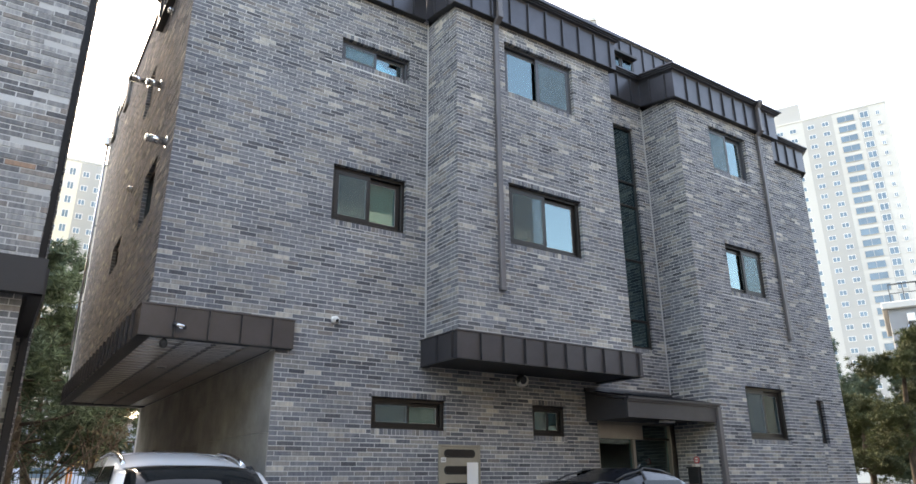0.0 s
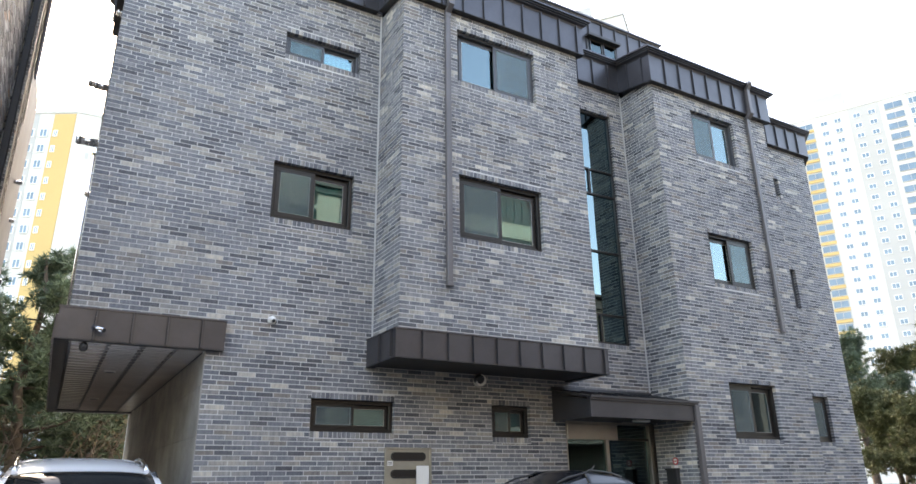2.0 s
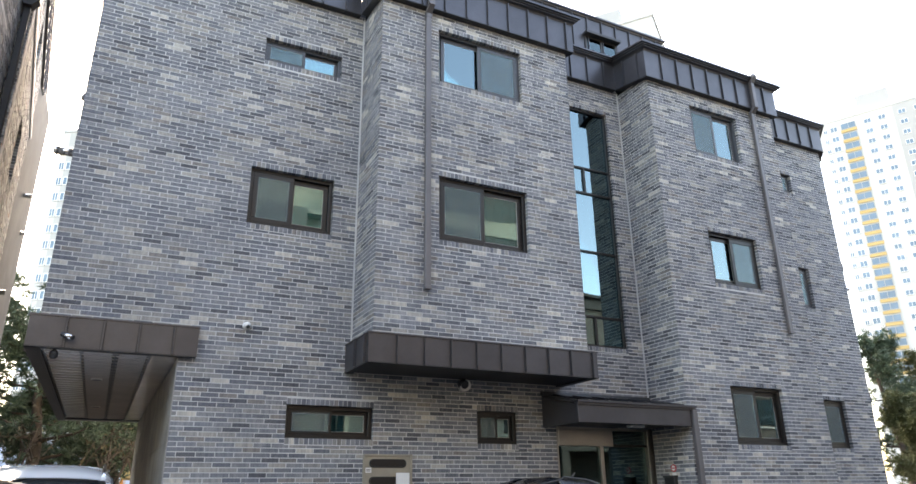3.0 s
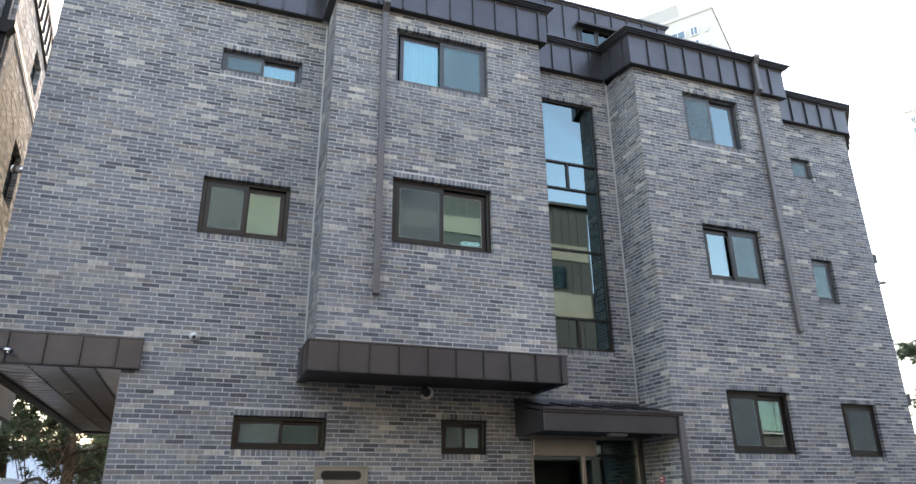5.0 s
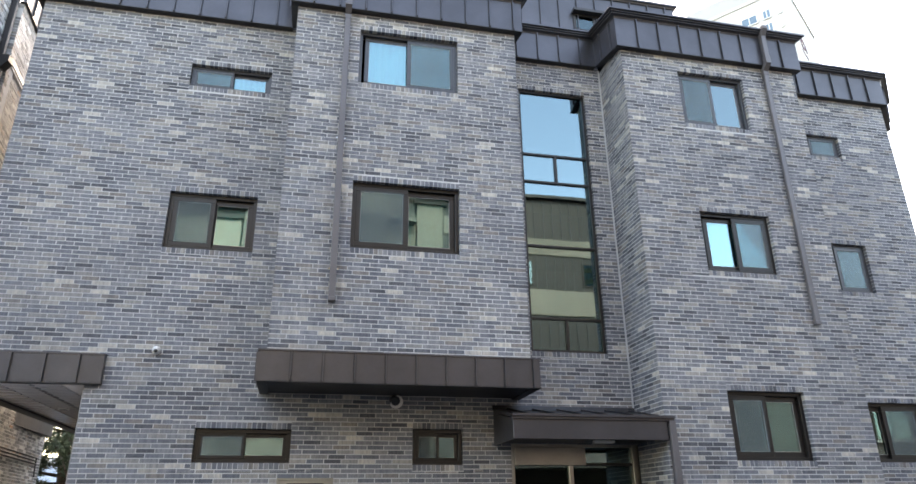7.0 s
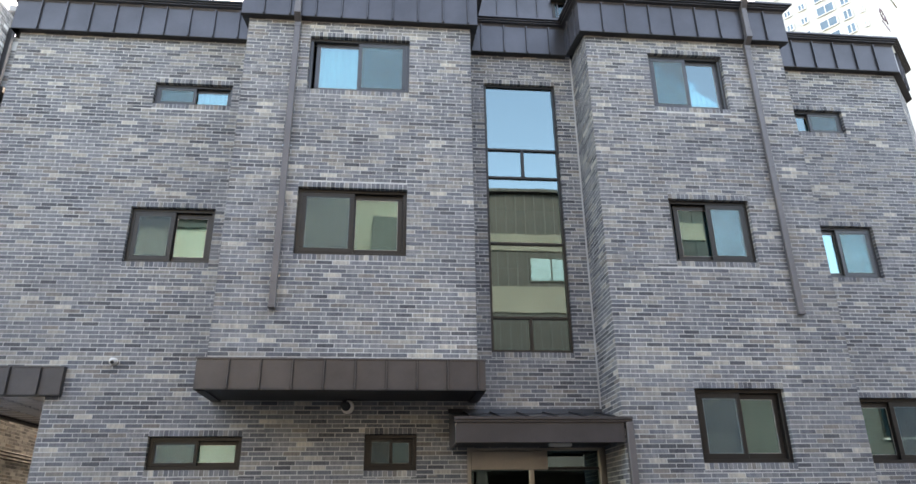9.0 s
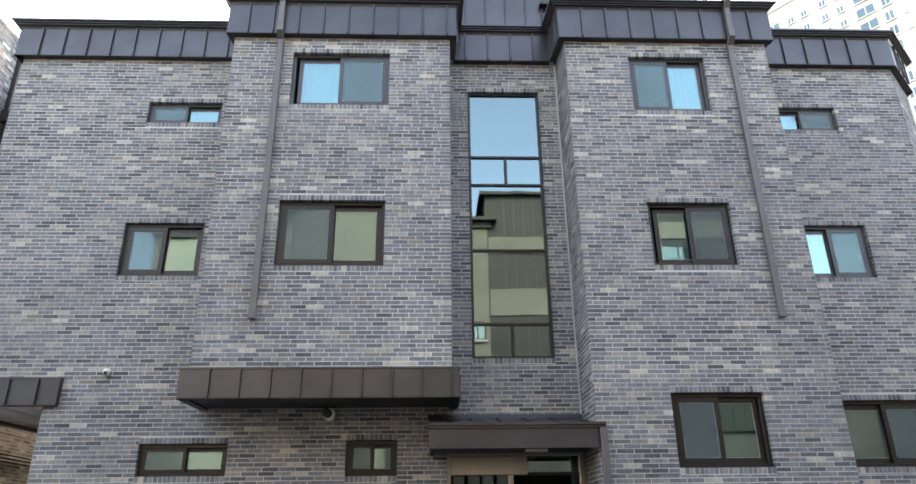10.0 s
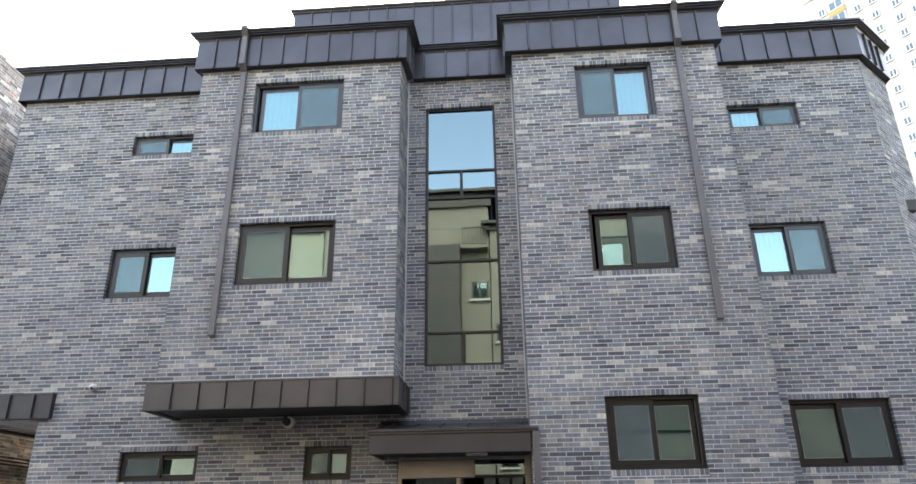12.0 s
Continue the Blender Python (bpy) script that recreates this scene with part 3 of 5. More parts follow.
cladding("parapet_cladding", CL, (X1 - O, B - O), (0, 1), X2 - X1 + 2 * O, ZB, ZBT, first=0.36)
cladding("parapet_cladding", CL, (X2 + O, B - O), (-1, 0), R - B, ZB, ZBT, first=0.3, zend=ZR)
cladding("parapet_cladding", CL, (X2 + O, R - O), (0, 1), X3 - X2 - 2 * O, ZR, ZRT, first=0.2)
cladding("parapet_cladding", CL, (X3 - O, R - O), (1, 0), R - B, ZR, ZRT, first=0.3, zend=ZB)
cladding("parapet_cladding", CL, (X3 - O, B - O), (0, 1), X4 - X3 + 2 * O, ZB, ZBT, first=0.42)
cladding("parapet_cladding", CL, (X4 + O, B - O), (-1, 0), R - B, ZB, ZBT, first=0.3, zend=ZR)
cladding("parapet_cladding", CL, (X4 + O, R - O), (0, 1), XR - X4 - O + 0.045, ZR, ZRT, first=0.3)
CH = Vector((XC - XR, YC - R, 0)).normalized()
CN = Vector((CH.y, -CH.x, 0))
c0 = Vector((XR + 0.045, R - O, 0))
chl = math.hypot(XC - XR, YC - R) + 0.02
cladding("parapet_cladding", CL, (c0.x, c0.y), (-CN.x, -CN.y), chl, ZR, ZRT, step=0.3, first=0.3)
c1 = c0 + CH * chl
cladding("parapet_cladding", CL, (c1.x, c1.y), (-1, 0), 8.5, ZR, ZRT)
cladding("parapet_cladding", CL, (XL - O, SB), (1, 0), SB - R + O, ZR, ZRT)
EAVE = [(-0.06, -0.02), (0.0, -0.02), (0.02, 0.015), (0.07, 0.035), (0.07, 0.055), (0.10, 0.062), (0.10, 0.085), (0.135, 0.092), (0.135, 0.125), (-0.06, 0.14)]
corners = [(XL - O, SB, ZRT), (XL - O, R - O, ZRT), (X1 - O, R - O, ZRT), (X1 - O, B - O, ZBT), (X2 + O, B - O, ZBT), (X2 + O, R - O, ZRT), (X3 - O, R - O, ZRT),
           (X3 - O, B - O, ZBT), (X4 + O, B - O, ZBT), (X4 + O, R - O, ZRT), (c0.x, c0.y, ZRT), (c1.x, c1.y, ZRT), (c1.x, c1.y + 8, ZRT)]
thing("eaves_gutter", "stepped brown-grey steel gutter along the roof edge", "gutter", kind="structure", me=loft("eaves_gutter", corners, EAVE, M_METAL))

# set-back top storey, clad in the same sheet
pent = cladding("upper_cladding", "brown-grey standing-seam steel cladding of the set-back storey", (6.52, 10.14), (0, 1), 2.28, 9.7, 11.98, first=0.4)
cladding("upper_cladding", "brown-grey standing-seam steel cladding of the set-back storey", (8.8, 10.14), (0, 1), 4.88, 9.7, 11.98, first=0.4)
thing("upper_storey", "set-back steel-clad top storey", "roof", kind="structure", me=boxes("upper_storey", [(6.54, 10.2, 9.7, 13.66, 15, 11.99)], M_METAL))

thing("upper_cap", "stepped brown-grey steel capping of the set-back storey", "trim", kind="structure",
      me=loft("upper_cap", [(6.5, 15.0, 11.93), (6.5, 10.13, 11.93), (13.7, 10.13, 11.93), (13.7, 15.0, 11.93)], [(-0.1, 0.0), (0.01, 0.0), (0.03, 0.035), (0.06, 0.045), (0.06, 0.09), (-0.1, 0.1)], M_METAL))

# ---- steel-clad overhang over the carport
ZA, ZT = 3.04, 3.42
OV = "brown-grey steel band round the overhanging storey"
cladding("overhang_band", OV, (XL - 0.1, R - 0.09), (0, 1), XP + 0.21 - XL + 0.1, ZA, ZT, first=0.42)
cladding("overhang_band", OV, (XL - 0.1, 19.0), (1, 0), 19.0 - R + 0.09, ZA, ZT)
thing("band_cap", "steel capping on the overhang band", "trim", kind="structure",
      me=loft("band_cap", [(XL - 0.1, 19.0, ZT), (XL - 0.1, R - 0.09, ZT), (XP + 0.21, R - 0.09, ZT), (XP + 0.21, R + 0.05, ZT)], [(-0.12, 0.0), (0.012, 0.0), (0.012, 0.022), (-0.12, 0.04)], M_METAL))
thing("band_end", "steel end plate of the overhang band", "trim", kind="structure", me=boxes("band_end", [(XP + 0.20, R - 0.086, ZA - 0.01, XP + 0.215, R + 0.004, ZT)], M_METAL))

# carport soffit of slatted pale panels
sof = thing("carport_soffit", "pale ribbed metal soffit over the carport", "ceiling", kind="structure", me=boxes("carport_soffit", [(XL - 0.08, R - 0.05, ZA + 0.04, XP + 0.02, 19.0, ZA + 0.07)], M_PALEGREY))
part("border", boxes("border", [(XL - 0.09, R - 0.03, ZA - 0.012, XL + 0.06, 18.9, ZA + 0.028), (XL + 0.06, 18.6, ZA - 0.012, XP, 18.9, ZA + 0.028)], M_METAL_DK), sof)
for x in (XL + 0.075, XL + 0.50, XL + 0.92, XL + 1.34):
    part("rail", boxes("rail", [(x, R + 0.0, ZA + 0.012, x + 0.014, 18.6, ZA + 0.03)], M_PALEGREY), sof)
slat = boxes("slat", [(0, 0, 0, 0.404, 0.266, 0.012)], M_SOFFIT, 0.004)
ribbed = boxes("slat", [(0, 0, 0, 0.404, 0.266, 0.012), (0.03, 0.20, -0.016, 0.374, 0.236, 0.001), (0.03, 0.07, -0.010, 0.374, 0.096, 0.001)], M_SOFFIT, 0.004)
part("edge_panel", boxes("edge_panel", [(XL + 1.36, R + 0.12, ZA + 0.006, XP - 0.004, 18.6, ZA + 0.02)], M_SOFFIT), sof)
for c in range(3):
    for r in range(34):
        part("slat", slat if c == 0 else ribbed, sof, m=pose(XL + 0.095 + c * 0.42, R + 0.12 + r * 0.27, ZA + (0.012 if c == 0 else 0.0), 2 if c == 0 else 6, 0, 0))
for y in (11.85, 15.8):
    dl = thing("downlight", "round recessed ceiling light in the carport soffit", "ceiling light", "carport lights", m=pose(2.16, y, ZA + 0.0))
    part("ring", tube("ring", [(0, 0, -0.012), (0, 0, 0.028)], 0.085, M_WHITEPL, 20), dl)
    part("lens", tube("lens", [(0, 0, -0.016), (0, 0, -0.011)], 0.065, M_PALEGREY, 20), dl)

# stone-panelled inner wall of the carport
st = thing("wall_carport", "grey stone-panelled wall along the carport", "wall", kind="structure", me=boxes("wall_carport", [(XP + 0.012, R + 0.012, 0, XP + 0.22, 19.0, ZA)], M_MORTAR))
zrow = [0.0, 0.62, 1.28, 1.92, 2.56, 3.02]
for k, (a, b) in enumerate(zip(zrow, zrow[1:])):
    y = R + 0.004
    n = 0
    while y < 18.9:
        e = min(18.95, y + (0.6 if n == 0 and k % 2 else 1.2))
        part("stone_panel", boxes("stone_panel", [(XP - 0.012, y + 0.002, a + 0.003, XP + 0.012, e - 0.002, b - 0.003)], M_STONE), st)
        y, n = e, n + 1

# ---- projecting sheet-clad box under the west bay
BX = "brown-grey steel box under the projecting bay"
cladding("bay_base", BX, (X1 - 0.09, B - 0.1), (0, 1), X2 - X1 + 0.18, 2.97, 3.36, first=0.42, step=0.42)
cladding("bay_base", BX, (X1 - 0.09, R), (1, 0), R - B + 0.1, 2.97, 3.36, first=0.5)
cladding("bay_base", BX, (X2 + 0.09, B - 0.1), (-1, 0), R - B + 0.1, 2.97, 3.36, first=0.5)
thing("bay_base_cap", "steel capping strip of the bay base", "trim", kind="structure",
      me=loft("bay_base_cap", [(X1 - 0.09, R, 3.36), (X1 - 0.09, B - 0.1, 3.36), (X2 + 0.09, B - 0.1, 3.36), (X2 + 0.09, R, 3.36)], [(-0.13, 0.0), (0.015, 0.0), (0.015, 0.02), (-0.13, 0.045)], M_METAL))
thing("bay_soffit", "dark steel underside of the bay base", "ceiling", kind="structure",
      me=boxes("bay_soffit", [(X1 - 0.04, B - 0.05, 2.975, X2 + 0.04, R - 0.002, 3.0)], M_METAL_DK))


# ---- downpipes
def downpipe(x, ztop, zbot, label):
    d = thing("downpipe", label, "downpipe", "front downpipes")
    w, y = 0.095, B - 0.012
    part("pipe", boxes("pipe", [(x - w / 2, y - 0.075, zbot, x + w / 2, y - 0.004, ZB - 0.08)], M_PIPE, 0.008), d)
    part("offset_bend", prism("offset_bend", [(y - 0.004, ZB - 0.2), (y - 0.004, ZB - 0.1), (B - O - 0.03, ZB + 0.02), (B - O - 0.03, ZB + 0.12), (B - O - 0.11, ZB + 0.12), (B - O - 0.11, ZB - 0.02), (y - 0.08, ZB - 0.12), (y - 0.08, ZB - 0.2)], 'x', x - w / 2 - 0.004, x + w / 2 + 0.004, M_PIPE), d)
    part("upper_pipe", boxes("upper_pipe", [(x - w / 2, B - O - 0.105, ZB + 0.08, x + w / 2, B - O - 0.03, ZBT + 0.02)], M_PIPE, 0.008), d)
    part("outlet", prism("outlet", [(B - O - 0.03, ZBT - 0.02), (B - O - 0.105, ZBT - 0.02), (B - O - 0.19, ZBT + 0.1), (B - O - 0.19, ZBT + 0.16), (B - O - 0.03, ZBT + 0.16)], 'x', x - w / 2 - 0.004, x + w / 2 + 0.004, M_PIPE), d)
    for z in (zbot + 0.35, 6.6):
        part("sleeve", boxes("sleeve", [(x - w / 2 - 0.003, y - 0.079, z, x + w / 2 + 0.003, y, z + 0.02)], M_PIPE), d)
        part("bracket", boxes("bracket", [(x - w / 2 - 0.025, y - 0.012, z + 0.1, x + w / 2 + 0.025, y - 0.002, z + 0.115)], M_CHROME), d)
    part("shoe", boxes("shoe", [(x - w / 2 - 0.004, y - 0.085, zbot - 0.03, x + w / 2 + 0.004, y - 0.002, zbot + 0.03)], M_PIPE, 0.006), d)


downpipe(6.36, 9.8, 4.12, "brown-grey square steel downpipe ending halfway down the bay")
downpipe(14.15, 9.8, 4.14, "brown-grey square steel downpipe ending halfway down the bay")
for x, y, s in ((X1 - 0.012, R - 0.012, 0), (X2 + 0.012, R - 0.012, 0), (X3 - 0.012, R - 0.012, 0)):
    thing("corner_joint", "pale grey sealant joint in the inner brick corner", "trim", kind="structure", me=boxes("corner_joint", [(x - 0.012, y - 0.012, 3.4 if x < X3 - 0.1 else 2.3, x + 0.012, y + 0.006, 9.3)], M_SEALANT))

# ---- entrance canopy and door
en = thing("entrance_canopy", "dark brown-grey steel canopy with a sloping ribbed roof", "canopy")
xa, xb, yf = 8.92, 11.34, B - 0.06
part("roof_sheet", prism("roof_sheet", [(R, 2.80), (yf, 2.60), (yf, 2.57), (R, 2.74)], 'x', xa, X3 - 0.004, M_METAL), en)
part("front_gutter", prism("front_gutter", [(yf + 0.05, 2.60), (yf - 0.05, 2.61), (yf - 0.05, 2.575), (yf - 0.025, 2.57), (yf - 0.025, 2.54), (yf, 2.535), (yf + 0.05, 2.535)], 'x', xa - 0.02, xb + 0.02, M_METAL), en)
part("fascia", boxes("fascia", [(xa, yf, 2.27, X3 - 0.004, yf + 0.04, 2.54)], M_METAL, 0.004), en)
part("side_panel", prism("side_panel", [(R - 0.002, 2.74), (yf + 0.04, 2.55), (yf + 0.04, 2.27), (R - 0.002, 2.27)], 'x', xa, xa + 0.03, M_METAL), en)
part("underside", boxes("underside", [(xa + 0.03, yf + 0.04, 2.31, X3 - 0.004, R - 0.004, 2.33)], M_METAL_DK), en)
part("flashing", prism("flashing", [(R - 0.004, 2.86), (R - 0.03, 2.86), (R - 0.06, 2.79), (R - 0.004, 2.79)], 'x', xa - 0.02, X3 - 0.004, M_METAL_DK), en)
for k in range(6):
    x = xa + 0.2 + k * 0.4
    part("roof_seam", prism("roof_seam", [(R - 0.03, 2.80), (R - 0.03, 2.825), (yf, 2.63), (yf, 2.60)], 'x', x, x + 0.014, M_METAL), en)
lamp = thing("canopy_light", "pale flat ceiling light under the entrance canopy", "ceiling light", m=pose(10.45, 8.75, 2.285))
part("diffuser", boxes("diffuser", [(-0.16, -0.06, -0.02, 0.16, 0.06, 0.022)], M_WHITEPL, 0.01), lamp)
cp = thing("canopy_downpipe", "square brown-grey steel downpipe of the canopy", "downpipe")
part("pipe", boxes("pipe", [(11.27, B - 0.1, 0.05, 11.37, B - 0.012, 2.54)], M_PIPE, 0.008), cp)
part("bracket", boxes("bracket", [(11.25, B - 0.03, 1.9, 11.39, B - 0.004, 1.92)], M_CHROME), cp)

dr = thing("door_1", "stainless-framed glass entrance door with an open leaf", "door", kind="structure", m=pose(9.18, R + 0.04, 0))
dw = X3 - 9.18
part("door_frame", boxes("door_frame", [(0, 0, 0, 0.06, 0.14, 2.3), (dw - 0.085, 0, 0, dw + 0.05, 0.14, 2.3), (0.06, 0, 2.26, dw - 0.085, 0.14, 2.3), (0.92, 0.0, 0, 0.99, 0.14, 2.0)], M_STEEL, 0.004), dr)
part("header_panel", boxes("header_panel", [(0.06, -0.015, 1.99, 1.2, 0.10, 2.255)], M_STEEL, 0.006), dr)
part("transom_light", boxes("transom_light", [(1.2, 0.07, 2.03, dw - 0.085, 0.08, 2.26)], M_GLASS_ST), dr)
part("transom_bar", boxes("transom_bar", [(1.2, 0.03, 1.99, dw - 0.085, 0.12, 2.03)], M_FRAME, 0.004), dr)
part("pane", boxes("pane", [(0.06, 0.05, 0.05, 0.92, 0.06, 1.99)], M_GLASS_DOOR), dr)
part("door_leaf", boxes("door_leaf", [(0.99, 0.09, 0.05, dw - 0.085, 0.10, 1.99)], M_GLASS_DOOR), dr)
# the lobby is one dark board, its lack of light put into the colour
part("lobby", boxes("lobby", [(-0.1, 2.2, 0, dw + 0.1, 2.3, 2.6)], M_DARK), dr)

# ---- ground
ground = thing("ground", "grey asphalt lane and forecourt", "ground", kind="structure", me=boxes("ground", [(-900, -900, -0.3, 900, 900, 0.0)], M_ASPHALT))
thing("pavement", "pale concrete forecourt before the house", "pavement", kind="structure", me=boxes("pavement", [(XL - 0.4, 3.2, 0.0, 20.5, 19.4, 0.035)], M_PAVER))

# small window in the set-back storey
pw = thing("window_17", "small dark window in the steel-clad top storey", "window", kind="structure", m=pose(11.22, 10.14, 10.95))
part("window_frame", boxes("window_frame", [(0, -0.03, 0, 0.95, 0.02, 0.06), (0, -0.03, 0.40, 0.95, 0.02, 0.47), (0, -0.03, 0.06, 0.06, 0.02, 0.40), (0.89, -0.03, 0.06, 0.95, 0.02, 0.40), (0.45, -0.03, 0.06, 0.5, 0.02, 0.40)], M_FRAME, 0.004), pw)
part("pane", boxes("pane", [(0.06, -0.012, 0.06, 0.45, -0.004, 0.40)], M_GLASS_DOOR), pw)
part("pane", boxes("pane", [(0.50, -0.012, 0.06, 0.89, -0.004, 0.40)], M_GLASS_DOOR), pw)
part("hood", boxes("hood", [(-0.03, -0.16, 0.45, 0.98, 0.0, 0.52)], M_METAL_DK, 0.004), pw)

# ---- fittings on the front
mb = thing("letterbox_panel", "bronze steel letterbox panel with dark rounded slots on the brick wall", "letterbox", m=pose(5.79, R, 0.78))
part("frame", boxes("frame", [(0, -0.03, 0, 0.77, 0.002, 0.03), (0, -0.03, 1.0, 0.77, 0.002, 1.03), (0, -0.03, 0.03, 0.03, 0.002, 1.0), (0.74, -0.03, 0.03, 0.77, 0.002, 1.0)], M_BRONZE, 0.004), mb)
part("plate", boxes("plate", [(0.03, -0.018, 0.03, 0.74, 0.002, 1.0)], M_BRONZE), mb)


def capsule(name, cx, cz, half, r, y0, y1, mat):
    pts = [(cx + half - r + r * math.cos(a), cz + r * math.sin(a)) for a in np.linspace(-math.pi / 2, math.pi / 2, 8)]
    pts += [(cx - half + r + r * math.cos(a), cz + r * math.sin(a)) for a in np.linspace(math.pi / 2, 1.5 * math.pi, 8)]
    return prism(name, pts, 'y', y0, y1, mat)


for k in range(4):
    slot = part("slot", capsule("slot", 0.385, 0.90 - 0.245 * k, 0.29, 0.062, -0.024, -0.016, M_PLASTIC), mb, "dark rounded letter slot")
    part("flap", capsule("flap", 0.385, 0.905 - 0.245 * k, 0.27, 0.045, -0.029, -0.022, M_FRAME), slot)
pp = thing("paper_notice", "white paper notice taped over the letterbox panel", "notice", m=pose(6.30, R - 0.032, 1.22))
part("sheet", folds("sheet", 0, 0.21, -0.004, 0, 0.33, M_PAPER), pp)
sk = thing("small_sticker", "small white sticker with grey lines on the letterbox", "sticker", m=pose(5.83, R - 0.02, 1.55))
part("base", boxes("base", [(0, -0.003, 0, 0.09, 0.0, 0.07)], M_PAPER), sk)
for k in range(2):
    part("line", boxes("line", [(0.012, -0.0045, 0.02 + 0.02 * k, 0.075, -0.003, 0.028 + 0.02 * k)], M_FRAME), sk)


def ball(name, c, r, mat, seg=16, rings=10, scale=(1, 1, 1)):
    me = bpy.data.meshes.new(name)
    bm = bmesh.new()
    bmesh.ops.create_uvsphere(bm, u_segments=seg, v_segments=rings, radius=r)
    for v in bm.verts:
        v.co = Vector((v.co.x * scale[0] + c[0], v.co.y * scale[1] + c[1], v.co.z * scale[2] + c[2]))
    for f in bm.faces:
        f.smooth = True
    bm.to_mesh(me)
    bm.free()
    me.materials.append(mat)
    return me


def dome_camera(x, y, z):
    d = thing("dome_camera", "small white dome security camera on the brick wall", "security camera", m=pose(x, y, z))
    part("base", tube("base", [(0, 0.006, 0), (0, -0.04, 0)], [0.062, 0.056], M_WHITEPL, 18), d)
    part("housing", ball("housing", (0, -0.05, 0), 0.05, M_WHITEPL), d)
    part("lens", ball("lens", (0.005, -0.078, -0.018), 0.028, M_PLASTIC), d, "dark glass lens")


dome_camera(3.99, R, 3.53)
bc = thing("bullet_camera", "grey bullet security camera on the overhang band", "security camera", m=pose(1.76, R - 0.095, 3.16))
part("bracket", tube("bracket", [(0, 0.02, 0.04), (0, -0.05, 0.03), (0.02, -0.08, 0.0)], 0.016, M_CHROME), bc)
part("body", tube("body", [(-0.02, -0.06, 0.03), (0.10, -0.13, -0.02)], 0.032, M_CHROME, 14), bc)
part("lens", tube("lens", [(0.10, -0.13, -0.02), (0.115, -0.139, -0.026)], 0.027, M_PLASTIC, 14), bc)
bl = thing("bulkhead_lamp", "small black hanging lamp with a clear lens under the band", "lamp", m=pose(1.68, R + 0.0, 3.05))
part("stem", tube("stem", [(0, 0, 0.0), (0, 0, -0.05)], 0.018, M_PLASTIC), bl)
part("cage", tube("cage", [(0, 0, -0.04), (0, 0, -0.07), (0, 0, -0.12), (0, 0, -0.15)], [0.03, 0.05, 0.05, 0.028], M_PLASTIC, 14), bl)
part("lens", ball("lens", (0, -0.035, -0.1), 0.022, M_FRAME), bl)
ev = thing("exhaust_vent", "round white exhaust vent with a dark hood on the brick wall", "vent", m=pose(7.42, R, 2.87))
part("collar", tube("collar", [(0, 0.004, 0), (0, -0.10, 0)], 0.088, M_WHITEPL, 20), ev)
part("rim", tube("rim", [(0, -0.10, 0), (0, -0.135, -0.01)], [0.098, 0.09], M_WHITEPL, 20), ev)
part("hood", tube("hood", [(-0.02, -0.06, 0.02), (-0.03, -0.13, 0.012), (-0.035, -0.16, 0.0)], [0.085, 0.078, 0.05], M_PLASTIC, 18), ev)
ns = thing("round_notice", "red and white round notice on the entrance side wall", "sign", m=pose(X3 - 0.004, 8.81, 1.62))
part("disc", tube("disc", [(0.004, 0, 0), (-0.008, 0, 0)], 0.062, M_RED, 20), ns)
part("field", tube("field", [(-0.008, 0, 0), (-0.011, 0, 0)], 0.042, M_PAPER, 20), ns)
part("bar", boxes("bar", [(-0.014, -0.04, -0.009, -0.01, 0.04, 0.009)], M_RED), ns)
part("card", boxes("card", [(-0.006, -0.05, -0.15, 0.002, 0.045, -0.075)], M_PAPER), ns)
pb = thing("black_wall_box", "black plastic box on the entrance side wall", "box", m=pose(X3 - 0.004, 8.86, 1.2))
part("body", boxes("body", [(-0.09, -0.12, 0, 0.004, 0.12, 0.28)], M_PLASTIC, 0.01), pb)
part("lid", boxes("lid", [(-0.105, -0.135, 0.27, 0.004, 0.135, 0.30)], M_PLASTIC, 0.006), pb)
sc = thing("sill_card", "white lettered card standing in the entrance glass", "sign", m=pose(9.28, R + 0.02, 1.3))
part("board", boxes("board", [(0, 0, 0, 0.22, 0.012, 0.09)], M_PAPER), sc)
part("text_bar", boxes("text_bar", [(0.02, -0.002, 0.045, 0.15, 0.0, 0.07)], M_FRAME), sc)

# flank fittings
for y, z, l in ((9.81, 5.97, 0.26), (12.95, 8.62, 0.34), (11.3, 7.7, 0.2)):
    v = thing("flue_pipe", "short bright steel flue pipe through the flank wall", "flue", "flank flues", m=pose(XL, y, z))
    part("flange", tube("flange", [(0.004, 0, 0), (-0.012, 0, 0)], 0.095, M_CHROME, 18), v)
    part("pipe", tube("pipe", [(0, 0, 0), (-l, 0, 0)], 0.058, M_CHROME, 16), v)
    part("cap", tube("cap", [(-l - 0.03, 0, 0), (-l + 0.012, 0, 0)], [0.05, 0.066], M_CHROME, 16), v)
for y, z in ((12.82, 6.31), (11.13, 9.1)):
    v = thing("wall_vent", "small round steel hood vent on the flank wall", "vent", "flank vents", m=pose(XL, y, z))
    part("collar", tube("collar", [(0.004, 0, 0), (-0.03, 0, 0)], 0.06, M_CHROME, 16), v)
    part("hood", ball("hood", (-0.045, 0, 0.01), 0.055, M_CHROME), v)
